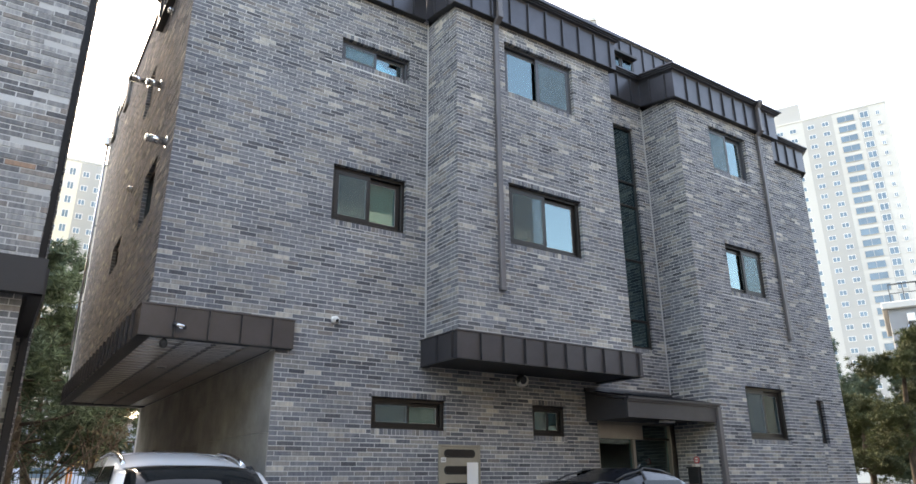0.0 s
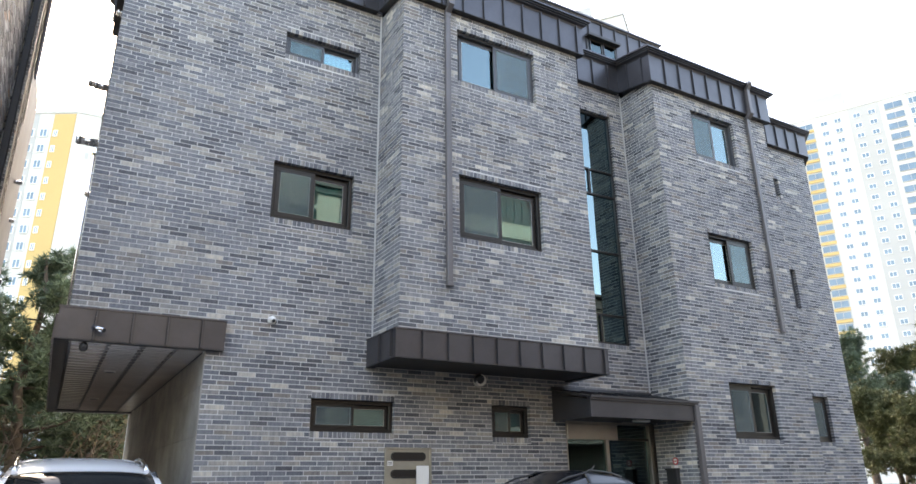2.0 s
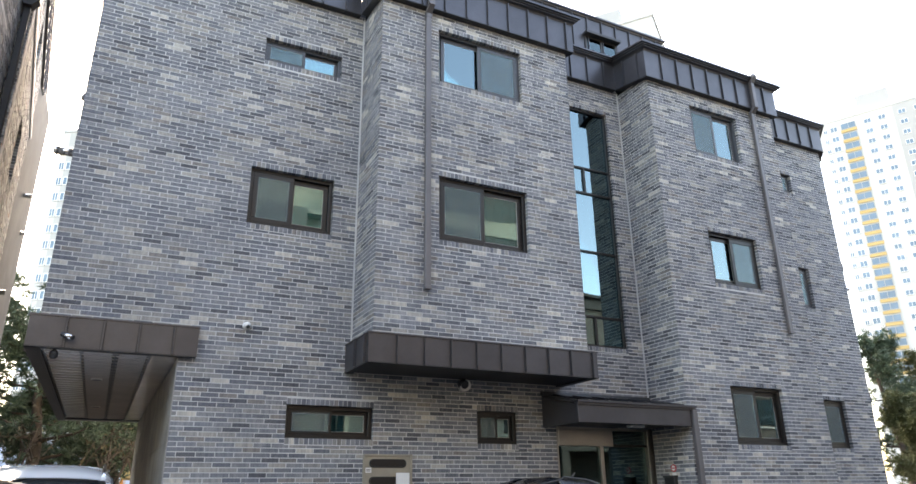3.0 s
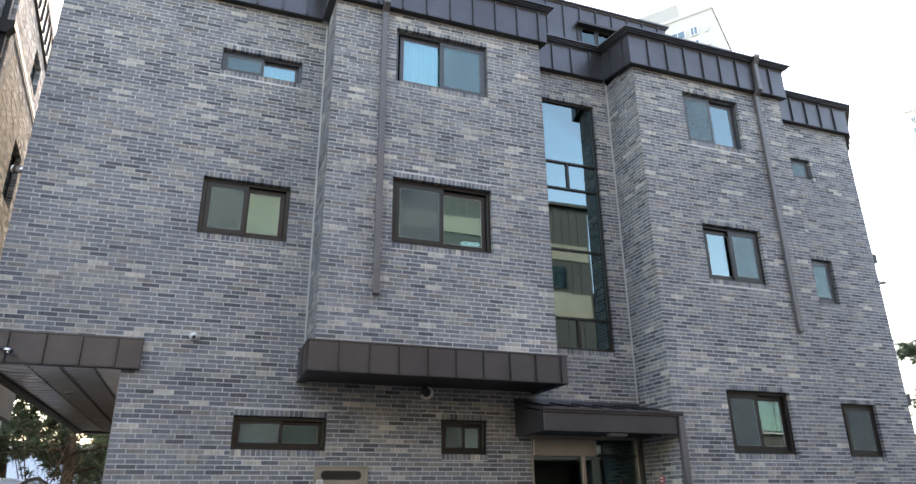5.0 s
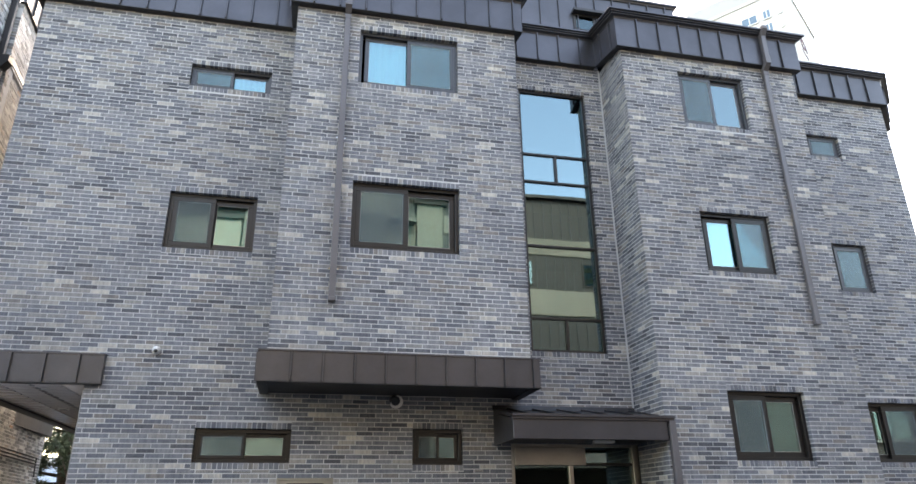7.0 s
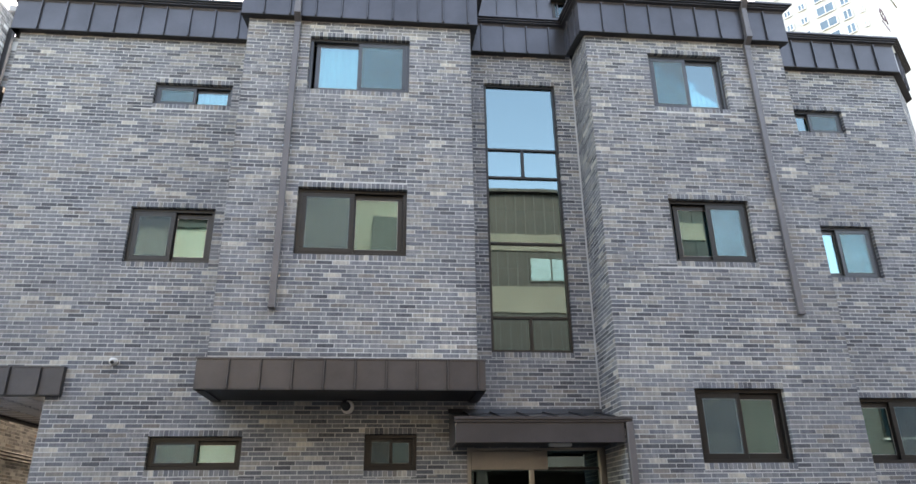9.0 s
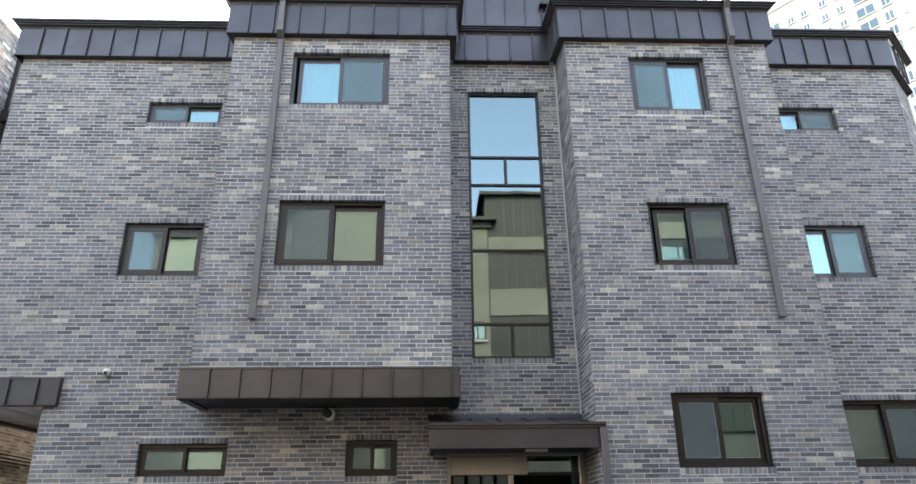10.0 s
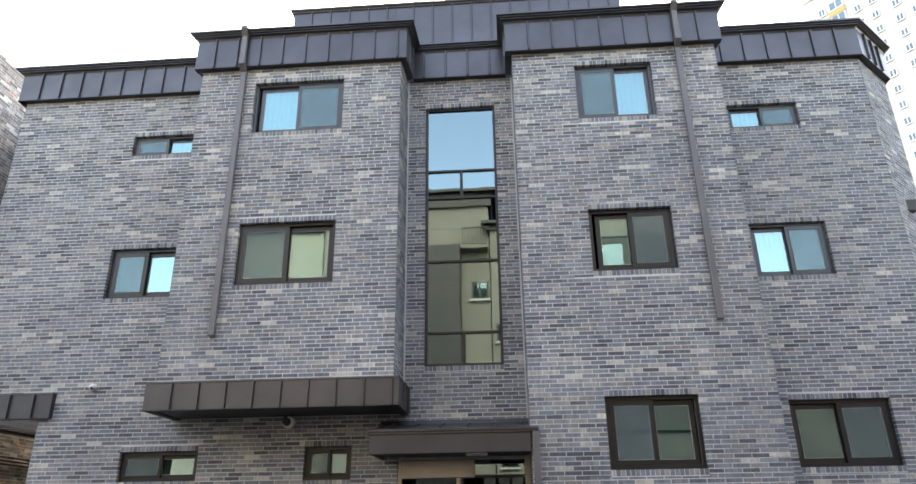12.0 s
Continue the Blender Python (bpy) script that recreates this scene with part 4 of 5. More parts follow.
v = thing("flue_pipe", "short bright steel flue pipe on the corner wall", "flue", "flank flues", m=Plane((XR, R), (-(YC - R), XC - XR)).m @ pose(1.0, 0, 5.95, 0, 0, -90))
part("flange", tube("flange", [(-0.004, 0, 0), (0.012, 0, 0)], 0.085, M_CHROME, 16), v)
part("pipe", tube("pipe", [(0, 0, 0), (0.24, 0, 0)], 0.05, M_CHROME, 14), v)
gp = thing("gas_pipe", "thin pale steel riser pipe at the rear corner", "pipe", m=pose(XL, 18.9, 0))
part("riser", tube("riser", [(-0.08, 0, 4.3), (-0.08, 0, 9.85)], 0.03, M_CHROME), gp)
part("head", boxes("head", [(-0.16, -0.08, 9.8, 0.004, 0.08, 10.02)], M_CHROME, 0.01), gp)
for z in (5.5, 7.5, 9.2):
    part("clip", boxes("clip", [(-0.1, -0.04, z, 0.004, 0.04, z + 0.03)], M_CHROME), gp)
thing("flank_coping", "pale metal coping on the flank parapet", "trim", kind="structure", me=boxes("flank_coping", [(XL - 0.04, SB, 10.25, XL + 0.3, 19.2, 10.31)], M_METAL, 0.01))
for y in (16.1, 18.0):
    thing("parapet_pier", "brick parapet pier on the flank", "pier", kind="structure", me=boxes("parapet_pier", [(XL - 0.06, y, 9.7, XL + 0.3, y + 0.5, 10.6)], M_STONE, 0.01))

# ---- neighbouring brick house across the narrow gap
OLDL = "weathered grey-brown brick wall of the neighbouring house"
NX, NY = 0.14, 8.32
OM = dict(mats=(M_OLD, M_OLD_ONE), course=0.068)
brick_wall("wall_neighbour_front", OLDL, (-7.0, NY), (0, 1), 7.0 + NX, 3.55, 11.0, near=(5.5, 7.1, 3.6, 6.5), stretcher=0.30, rough=0.004, **OM)
brick_wall("wall_neighbour_pier", OLDL, (-0.18, NY + 0.12), (0, 1), 0.26, 0, 3.2, stretcher=0.14, rough=0.003, **OM)
brick_wall("wall_neighbour_flank", OLDL, (NX, NY + 0.003), (-1, 0), 11.1 - NY, 3.55, 11.0, stretcher=0.25, rough=0.004, **OM)
brick_wall("wall_neighbour_step", OLDL, (NX - 0.02, 11.1), (0, 1), 0.18, 0, 9.3, stretcher=0.15, rough=0.003, **OM)
FX, FY = NX + 0.16, 11.1
FU = Vector((-0.72, 8.3, 0)).normalized()
FI = (-FU.y, FU.x)
NW = [(2.3, 3.3, 7.0, 8.2), (2.2, 3.1, 9.6, 10.3)]
wl, FP = brick_wall("wall_neighbour_rear", OLDL, (FX, FY + 0.003), FI, 8.3, 0, 10.6, NW, stretcher=0.25, rough=0.004, **OM)
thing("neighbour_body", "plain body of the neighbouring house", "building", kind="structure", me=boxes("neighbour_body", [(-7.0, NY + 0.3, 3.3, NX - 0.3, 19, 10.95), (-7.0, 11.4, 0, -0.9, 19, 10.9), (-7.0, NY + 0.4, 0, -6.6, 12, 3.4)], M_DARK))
cladding("neighbour_band", "dark steel band round the neighbouring house", (-7.0, NY - 0.09), (0, 1), 7.0 + NX + 0.1, 3.18, 3.55, first=0.2, step=0.5, mat=M_METAL_DK)
cladding("neighbour_band", "dark steel band round the neighbouring house", (NX + 0.1, NY - 0.09), (-1, 0), 2.8, 3.18, 3.55, first=0.4, mat=M_METAL_DK)
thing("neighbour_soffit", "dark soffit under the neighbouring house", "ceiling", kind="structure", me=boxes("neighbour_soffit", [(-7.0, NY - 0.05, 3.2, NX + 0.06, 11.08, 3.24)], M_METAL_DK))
po = FP.at(-0.05, -0.05, 0)
cladding("neighbour_parapet", "grey steel parapet of the neighbouring house", (po.x, po.y), FI, 8.3, 10.6, 11.15, mat=M_METAL)
thing("neighbour_coping", "pale grey steel coping of the neighbouring roof", "trim", kind="structure", m=FP.m, me=boxes("neighbour_coping", [(-0.1, -0.09, 11.15, 8.4, 0.3, 11.3)], M_PALEGREY, 0.01))
thing("neighbour_ledge", "dark steel ledge with a pale edge along the neighbouring wall", "trim", kind="structure", m=FP.m, me=boxes("neighbour_ledge", [(0.0, -0.035, 9.25, 8.3, 0.004, 9.36)], M_METAL_DK, 0.006))
thing("neighbour_ledge_edge", "pale steel edge strip below the ledge", "trim", kind="structure", m=FP.m, me=boxes("neighbour_ledge_edge", [(0.0, -0.025, 9.19, 8.3, 0.004, 9.245)], M_SEALANT, 0.004))
nd = thing("neighbour_downpipe", "dark square downpipe with a hopper head", "downpipe")
part("pipe", boxes("pipe", [(NX + 0.03, 10.98, 0.1, NX + 0.13, 11.09, 9.1)], M_METAL_DK, 0.01), nd)
part("hopper", prism("hopper", [(NX + 0.02, 9.0), (NX + 0.14, 9.0), (NX + 0.24, 9.14), (NX + 0.24, 9.26), (NX - 0.03, 9.26), (NX - 0.03, 9.14)], 'y', 10.9, 11.09, M_METAL_DK), nd)
part("side_arm", boxes("side_arm", [(NX + 0.005, 10.94, 9.26, NX + 0.105, 11.04, 10.7)], M_METAL_DK, 0.01), nd)
for n, (a, b, c, d) in enumerate(NW):
    nw = thing("window_%d" % (18 + n), "dark window in the neighbouring flank wall", "window", kind="structure", m=FP.m @ pose(a, 0, c))
    part("window_frame", boxes("window_frame", [(0, 0.1, 0, b - a, 0.16, 0.06), (0, 0.1, d - c - 0.06, b - a, 0.16, d - c), (0, 0.1, 0.06, 0.06, 0.16, d - c - 0.06), (b - a - 0.06, 0.1, 0.06, b - a, 0.16, d - c - 0.06)], M_FRAME, 0.004), nw)
    part("pane", boxes("pane", [(0.06, 0.12, 0.06, b - a - 0.06, 0.13, d - c - 0.06)], M_GLASS), nw)
for u, z in ((6.4, 8.1), (7.2, 7.4), (4.4, 5.2)):
    v = thing("flue_pipe", "short bright steel flue pipe on the neighbouring house", "flue", "flank flues", m=FP.m @ pose(u, 0, z, 0, 0, -90))
    part("flange", tube("flange", [(-0.004, 0, 0), (0.012, 0, 0)], 0.09, M_CHROME, 16), v)
    part("pipe", tube("pipe", [(0, 0, 0), (0.26, 0, 0)], 0.05, M_CHROME, 14), v)
cb = thing("pipe_run", "thin black pipes along the neighbouring wall", "pipe", m=FP.m)
for k in range(3):
    part("pipe", tube("pipe", [(0.5, -0.05, 2.75 - 0.07 * k), (7.6, -0.05, 2.75 - 0.07 * k), (7.7, -0.05, 2.3)], 0.018, M_PLASTIC), cb)


# ---- cars
def car(label, m, paint, length, width, height, suv):
    """A parked car, nose towards -y: lower body, tapering cabin, panes, rails, lights, wheels."""
    c = thing("car", label, "car", m=m)
    hw, belt = width / 2, height * 0.6
    side = [(0.0, 0.32), (0.0, 0.62), (0.06, 0.72), (0.9, belt - 0.1), (1.25, belt), (length - 0.5, belt + 0.02), (length - 0.04, belt - 0.05), (length, 0.6), (length - 0.03, 0.32)]
    me = prism("body", side, 'x', -hw, hw, paint)
    bm = bmesh.new()
    bm.from_mesh(me)
    bmesh.ops.bevel(bm, geom=bm.edges[:], offset=0.06, segments=3, affect='EDGES')
    for f in bm.faces:
        f.smooth = True
    bm.to_mesh(me)
    bm.free()
    part("body", me, c)
    a0, a1, b1, b0 = 1.15, 1.95, length - (0.55 if suv else 1.25), length - (0.12 if suv else 0.55)
    # cabin: rings of (y, z, half width), roof domed across
    prof = [(a0, belt - 0.02), (a0 + (a1 - a0) * 0.55, belt + (height - belt) * 0.62), (a1, height - 0.17), (a1 + 0.4, height - 0.075), ((a1 + b1) / 2, height), (b1 - 0.3, height - 0.03), (b1, height - 0.08), (b1 + (b0 - b1) * 0.5, belt + (height - belt) * 0.5), (b0, belt - 0.02)]
    def along(t):
        i = min(len(prof) - 2, int(t))
        k = t - i
        p = [prof[max(0, min(len(prof) - 1, i + d))] for d in (-1, 0, 1, 2)]
        return tuple(0.5 * (2 * p[1][n] + (p[2][n] - p[0][n]) * k + (2 * p[0][n] - 5 * p[1][n] + 4 * p[2][n] - p[3][n]) * k * k + (3 * p[1][n] - p[0][n] - 3 * p[2][n] + p[3][n]) * k ** 3) for n in (0, 1))

    rings = [along(8 * k / 40) for k in range(41)]
    V, F, cols = [], [], 13
    for y, z in rings:
        k = (z - belt) / (height - belt)
        top = hw - 0.08 - 0.20 * max(0, k)
        for j in range(cols):
            s = -1 + 2 * j / (cols - 1)
            drop = 0.055 * abs(s) ** 3 * max(0, k)
            V.append((s * top, y + 0.10 * abs(s) ** 2 * (1 if y < (a1 + b1) / 2 else -1), z - drop))
        V += [(-hw + 0.05, y, belt - 0.06), (hw - 0.05, y, belt - 0.06)]
    st = cols + 2
    for i in range(len(rings) - 1):
        for j in range(cols - 1):
            F.append((i * st + j, i * st + j + 1, (i + 1) * st + j + 1, (i + 1) * st + j))
        F.append((i * st + cols, i * st, (i + 1) * st, (i + 1) * st + cols))
        F.append((i * st + cols - 1, i * st + cols + 1, (i + 1) * st + cols + 1, (i + 1) * st + cols - 1))
    cm = mesh_of("cabin", V, F, paint)
    bm = bmesh.new()
    bm.from_mesh(cm)
    bmesh.ops.recalc_face_normals(bm, faces=bm.faces[:])
    for f in bm.faces:
        f.smooth = True
    bm.to_mesh(cm)
    bm.free()
    part("cabin", cm, c)

    def screen(name, i0, i1, lift):
        W2, G = [], []
        for y, z in [along(i0 + (i1 - i0) * q / 8) for q in range(9)]:
            k = (z - belt) / (height - belt)
            top = (hw - 0.08 - 0.20 * max(0, k)) * 0.90
            for j in range(cols):
                s = -1 + 2 * j / (cols - 1)
                W2.append((s * top, y + 0.09 * abs(s) ** 2 * (1 if lift < 0 else -1) + lift, z - 0.04 * abs(s) ** 3 * max(0, k) + 0.012))
        for i in range(8):
            for j in range(cols - 1):
                G.append((i * cols + j, i * cols + j + 1, (i + 1) * cols + j + 1, (i + 1) * cols + j))
        sm = mesh_of(name, W2, G, M_CARBLACK)
        for f in sm.polygons:
            f.use_smooth = True
        ob = part(name, sm, c)
        so = ob.modifiers.new("thick", 'SOLIDIFY')
        so.thickness = 0.008
        return ob

    screen("windscreen", 0.08, 1.92, -0.022)
    screen("rear_window", 6.1, 7.9, 0.022)
    for sgn in (-1, 1):
        ya, yb = a0 + 0.45, b1 + 0.08
        zt = height - 0.17
        top = hw - 0.08 - 0.20 * (zt - belt) / (height - belt)
        for p, q in ((ya, (ya + yb) / 2 - 0.05), ((ya + yb) / 2 + 0.02, yb)):
            zb = belt + 0.03
            V = [(sgn * (hw - 0.065), p - 0.1, zb), (sgn * (hw - 0.065), q + 0.05, zb), (sgn * (top + 0.012), q - 0.12, zt), (sgn * (top + 0.012), p + (0.45 if p == ya else 0.0), zt)]
            V += [(x - sgn * 0.012, y, z) for x, y, z in V]
            part("side_window", mesh_of("side_window", V, [(0, 1, 2, 3), (7, 6, 5, 4), (0, 4, 5, 1), (1, 5, 6, 2), (2, 6, 7, 3), (3, 7, 4, 0)], M_CARBLACK), c)
        part("roof_rail", tube("roof_rail", [(sgn * (hw - 0.31), a1 + 0.12, height - 0.17), (sgn * (hw - 0.31), a1 + 0.3, height - 0.10), (sgn * (hw - 0.31), a1 + 0.6, height - 0.045), (sgn * (hw - 0.31), (a1 + b1) / 2, height - 0.012), (sgn * (hw - 0.31), b1 - 0.3, height - 0.045), (sgn * (hw - 0.31), b1 - 0.1, height - 0.10)], 0.024 if suv else 0.014, M_CHROME if suv else M_PLASTIC), c)
        part("headlight", ball("headlight", (sgn * (hw - 0.22), 0.12, 0.66), 0.1, M_WHITEPL, scale=(1.4, 0.8, 0.6)), c)
        part("mirror", ball("mirror", (sgn * (hw + 0.08), a0 + 0.35, belt + 0.03), 0.09, paint, scale=(1.1, 0.6, 0.75)), c)
        for y in (0.85, length - 0.9):
            wl = part("wheel", tube("wheel", [(sgn * (hw - 0.2), y, 0.33), (sgn * (hw + 0.005), y, 0.33)], 0.33, M_PLASTIC, 24), c)
            part("rim", tube("rim", [(sgn * (hw - 0.02), y, 0.33), (sgn * (hw + 0.012), y, 0.33)], 0.22, M_CHROME, 18), wl)
    part("aerial", tube("aerial", [(0, b1 - 0.15, height - 0.04), (0, b1 - 0.05, height + 0.06)], [0.02, 0.006], M_PLASTIC), c)
    return c


def paint(name, col, rough=0.12, coat=0.7):
    m, nt, b = material(name)
    b.inputs["Base Color"].default_value = (*col, 1)
    b.inputs["Roughness"].default_value = rough
    b.inputs["Coat Weight"].default_value = coat
    b.inputs["Specular IOR Level"].default_value = 0.35
    b.inputs["Coat Roughness"].default_value = 0.04
    return m


M_CARBLACK = paint("dark_car_glass", (0.008, 0.010, 0.011), 0.06, 0.12)
car("white sport utility car with roof rails parked by the carport", pose(1.84, 5.95, 0.035), paint("white_car_paint", (0.82, 0.83, 0.84)), 4.5, 1.84, 1.59, True)
car("black hatchback car parked along the brick front", pose(5.0, 7.45, 0.035, 0, 0, -90), paint("black_car_paint", (0.010, 0.011, 0.014), 0.2, 0.3), 4.5, 1.80, 1.41, False)


# ---- trees
def pine(x, y, h, spread, seed, mat, clumps=420, umbrella=False, lean=0.0, bare=0.3, label="tall dark green pine tree", size=0.22):
    rng = np.random.default_rng(seed)
    tr = thing("pine_tree", label, "tree", "pines", m=pose(x, y, 0, 0, 0, 40 * seed))
    pts = [(lean * h * (k / 6) ** 1.5 + 0.05 * h * 0.15 * math.sin(k * 1.3 + seed), 0.02 * h * math.sin(k * 2.1 + seed), h * 0.97 * k / 6) for k in range(7)]
    r0 = 0.022 * h + 0.03
    part("trunk", tube("trunk", pts, [r0 * (1 - 0.13 * k) for k in range(7)], M_BARK, 9), tr)
    centres = []
    nb = 26 if not umbrella else 20
    for b in range(nb):
        t = bare + (1 - bare) * (b + rng.random()) / nb if not umbrella else rng.choice([0.42, 0.56, 0.70, 0.84, 0.96]) + rng.uniform(-0.03, 0.03)
        t = min(t, 0.98)
        k = t * 6
        i = min(5, int(k))
        p = Vector(pts[i]).lerp(Vector(pts[i + 1]), k - i)
        a = rng.uniform(0, 2 * math.pi)
        reach = spread * ((1.15 - t) ** 0.7 * 1.1 if not umbrella else rng.uniform(0.5, 1.0) * (1.25 - 0.6 * t)) * rng.uniform(0.7, 1.1)
        up = reach * (0.25 if not umbrella else 0.12)
        q = p + Vector((math.cos(a) * reach, math.sin(a) * reach, up + rng.uniform(-0.15, 0.1) * reach))
        mid = p.lerp(q, 0.5) + Vector((0, 0, -0.06 * reach))
        part("limb", tube("limb", [p, mid, q], [r0 * 0.32 * (1.2 - t), r0 * 0.2 * (1.2 - t), 0.012], M_BARK, 5), tr)
        for _ in range(max(4, clumps // nb)):
            s = rng.uniform(0.3, 1.05)
            c = p.lerp(q, s) + Vector(rng.normal(0, 1, 3)) * (0.13 * reach + 0.08) * (0.6 if umbrella else 1)
            if umbrella:
                c.z = p.lerp(q, s).z + rng.normal(0.12, 0.10 * spread)
            centres.append(c)
    centres = np.array([tuple(c) for c in centres])
    per = 34
    n = len(centres) * per
    base = np.repeat(centres, per, 0)
    d = rng.normal(0, 1, (n, 3))
    d[:, 2] = d[:, 2] * 0.7 + 0.35
    d /= np.linalg.norm(d, axis=1)[:, None]
    ln = size * rng.uniform(0.6, 1.2, n)[:, None]
    side = np.cross(d, rng.normal(0, 1, (n, 3)))
    side /= np.linalg.norm(side, axis=1)[:, None] + 1e-6
    w = size * 0.07
    start = base + d * ln * 0.15
    V = np.concatenate([start - side * w, start + side * w, base + d * ln], 1).reshape(-1, 3)
    F = np.arange(n * 3).reshape(-1, 3)
    me = bpy.data.meshes.new("needles")
    me.from_pydata(V.tolist(), [], F.tolist())
    me.materials.append(mat)
    tagged(part("crown", me, tr), kind="stuff")
    return tr


for k, (x, y, h, s) in enumerate(((0.6, 23.5, 8.3, 2.4), (-1.6, 25.5, 9.0, 2.6), (2.9, 25.0, 6.6, 2.2), (-4.2, 24.5, 8.6, 2.6), (5.2, 27.5, 6.8, 2.3), (-7.5, 27, 9.0, 2.8), (1.4, 29.5, 7.0, 2.4))):
    pine(x, y, h, s, k + 1, M_NEEDLE, 900, bare=0.27, size=0.30)
PL = "layered ornamental pine tree with flat crowns"
for k, (x, y, h, s, mt) in enumerate(((29.0, 15.6, 6.6, 2.3, M_NEEDLE), (31.5, 15.8, 5.6, 2.0, M_NEEDLE), (25.6, 12.9, 3.8, 1.7, M_NEEDLE_Y), (33.0, 14.2, 5.2, 1.8, M_NEEDLE), (22.6, 10.2, 5.3, 1.6, M_NEEDLE_Y), (27.8, 12.6, 3.2, 1.3, M_NEEDLE))):
    pine(x, y, h, s, k + 21, mt, 1700, umbrella=k != 1, lean=0.08 if k != 1 else 0.0, label=PL if k != 1 else "dark green conical pine tree", size=0.17)


def twig_tree(x, y, h, seed):
    rng = np.random.default_rng(seed)
    t = thing("bare_tree", "small leafless tree with a few brown leaves", "tree", "bare trees", m=pose(x, y, 0))
    part("trunk", tube("trunk", [(0, 0, 0), (0.05, 0.02, h * 0.3)], [0.06, 0.045], M_BARK, 7), t)
    C = []
    for b in range(7):
        a, e = rng.uniform(0, 6.28), rng.uniform(0.7, 1.3)
        p = Vector((0.05, 0.02, h * rng.uniform(0.22, 0.3)))
        q = p + Vector((math.cos(a) * math.cos(e), math.sin(a) * math.cos(e), math.sin(e))) * h * rng.uniform(0.5, 0.75)
        part("limb", tube("limb", [p, p.lerp(q, 0.5) + Vector(rng.normal(0, 0.06, 3)), q], [0.03, 0.02, 0.006], M_BARK, 5), t)
        for _ in range(5):
            s = p.lerp(q, rng.uniform(0.4, 1))
            e2 = s + Vector(rng.normal(0, 0.35, 3)) + Vector((0, 0, 0.25))
            part("twig", tube("twig", [s, e2], [0.009, 0.003], M_BARK, 4), t)
            C += [tuple(s.lerp(e2, rng.uniform(0.3, 1)) + Vector(rng.normal(0, 0.08, 3))) for _ in range(4)]
    C = np.array(C)
    d = rng.normal(0, 1, (len(C), 3, 3)) * 0.05
    V = (C[:, None, :] + d).reshape(-1, 3)
    me = bpy.data.meshes.new("leaves")
    me.from_pydata(V.tolist(), [], np.arange(len(V)).reshape(-1, 3).tolist())
    me.materials.append(M_TWIG)
    tagged(part("leaves", me, t), kind="stuff")


for k, (x, y, h) in enumerate(((1.3, 21.6, 4.2), (2.6, 22.4, 4.0), (0.1, 22.0, 3.6), (3.6, 23.6, 3.8))):
    twig_tree(x, y, h, 60 + k)


# ---- fence, low buildings and street furniture beyond
def fence(x0, x1, y, h, mat, label, step=0.14):
    f = thing("fence", label, "fence", m=pose(x0, y, 0))
    n = int((x1 - x0) / step)
    pk = boxes("picket", [(-0.012, -0.012, 0.08, 0.012, 0.012, h)], mat)
    for k in range(n):
        part("picket", pk, f, m=pose(k * step, 0, 0))
    for z in (0.2, h - 0.1):
        part("rail", boxes("rail", [(0, -0.02, z, x1 - x0, 0.02, z + 0.04)], mat), f)
    for k in range(int((x1 - x0) / 2) + 1):
        part("post", boxes("post", [(k * 2 - 0.04, -0.04, 0, k * 2 + 0.04, 0.04, h + 0.1)], mat), f)


fence(-6, 8, 31.0, 1.7, M_METAL_DK, "dark steel picket fence behind the trees")
fence(23.5, 30, 13.6, 1.0, M_WHITEPL, "white picket fence beside the pines")
M_PALEBLUE = surface("pale_blue_render", (0.55, 0.62, 0.74), 0.85, 0, 0.08, 0.3, 6)
lb = thing("low_building", "low pale blue building behind the fence", "building", m=pose(-14, 42, 0))
part("wall", boxes("wall", [(0, 0, 0, 30, 8, 4.2)], M_PALEBLUE), lb)
part("roof", boxes("roof", [(-0.3, -0.3, 4.2, 30.3, 8.3, 4.5)], M_WHITE), lb)
for k in range(6):
    wdw = part("window", boxes("window", [(2 + k * 4.6, -0.06, 1.4, 4 + k * 4.6, 0.02, 2.1)], M_WHITE), lb)
    part("pane", boxes("pane", [(2.1 + k * 4.6, -0.09, 1.5, 3.9 + k * 4.6, -0.06, 2.0)], M_FARGLASS), wdw)
M_ORANGE = surface("orange_panel", (0.75, 0.25, 0.04), 0.7, 0, 0.2, 1, 8)
ps = thing("play_structure", "orange and yellow play structure behind the trees", "playground", m=pose(3.4, 36, 0))
part("tower", boxes("tower", [(0, 0, 2.0, 1.6, 1.6, 4.6)], M_YELLOW, 0.05), ps)
part("roof", prism("roof", [(-0.2, 4.6), (1.8, 4.6), (0.8, 5.6)], 'y', -0.2, 1.8, M_ORANGE), ps)
for a in (0.0, 1.5):
    for b in (0.0, 1.5):
        part("post", boxes("post", [(a, b, 0, a + 0.1, b + 0.1, 2.0)], M_ORANGE), ps)

rb = thing("corner_building", "pale grey rendered building with a roof railing", "building", m=pose(36.6, 16.1, 0, 0, 0, -66))
part("wall", boxes("wall", [(0, 0, 0, 9, 8, 9.2)], M_PALEGREY), rb)
part("cornice", boxes("cornice", [(-0.25, -0.25, 9.2, 9.2, 8.2, 9.55)], M_WHITE, 0.04), rb)
for k in range(10):
    part("railing_post", boxes("railing_post", [(0.2 + k * 0.6, 0.1, 9.55, 0.24 + k * 0.6, 0.14, 10.5)], M_METAL_DK), rb)
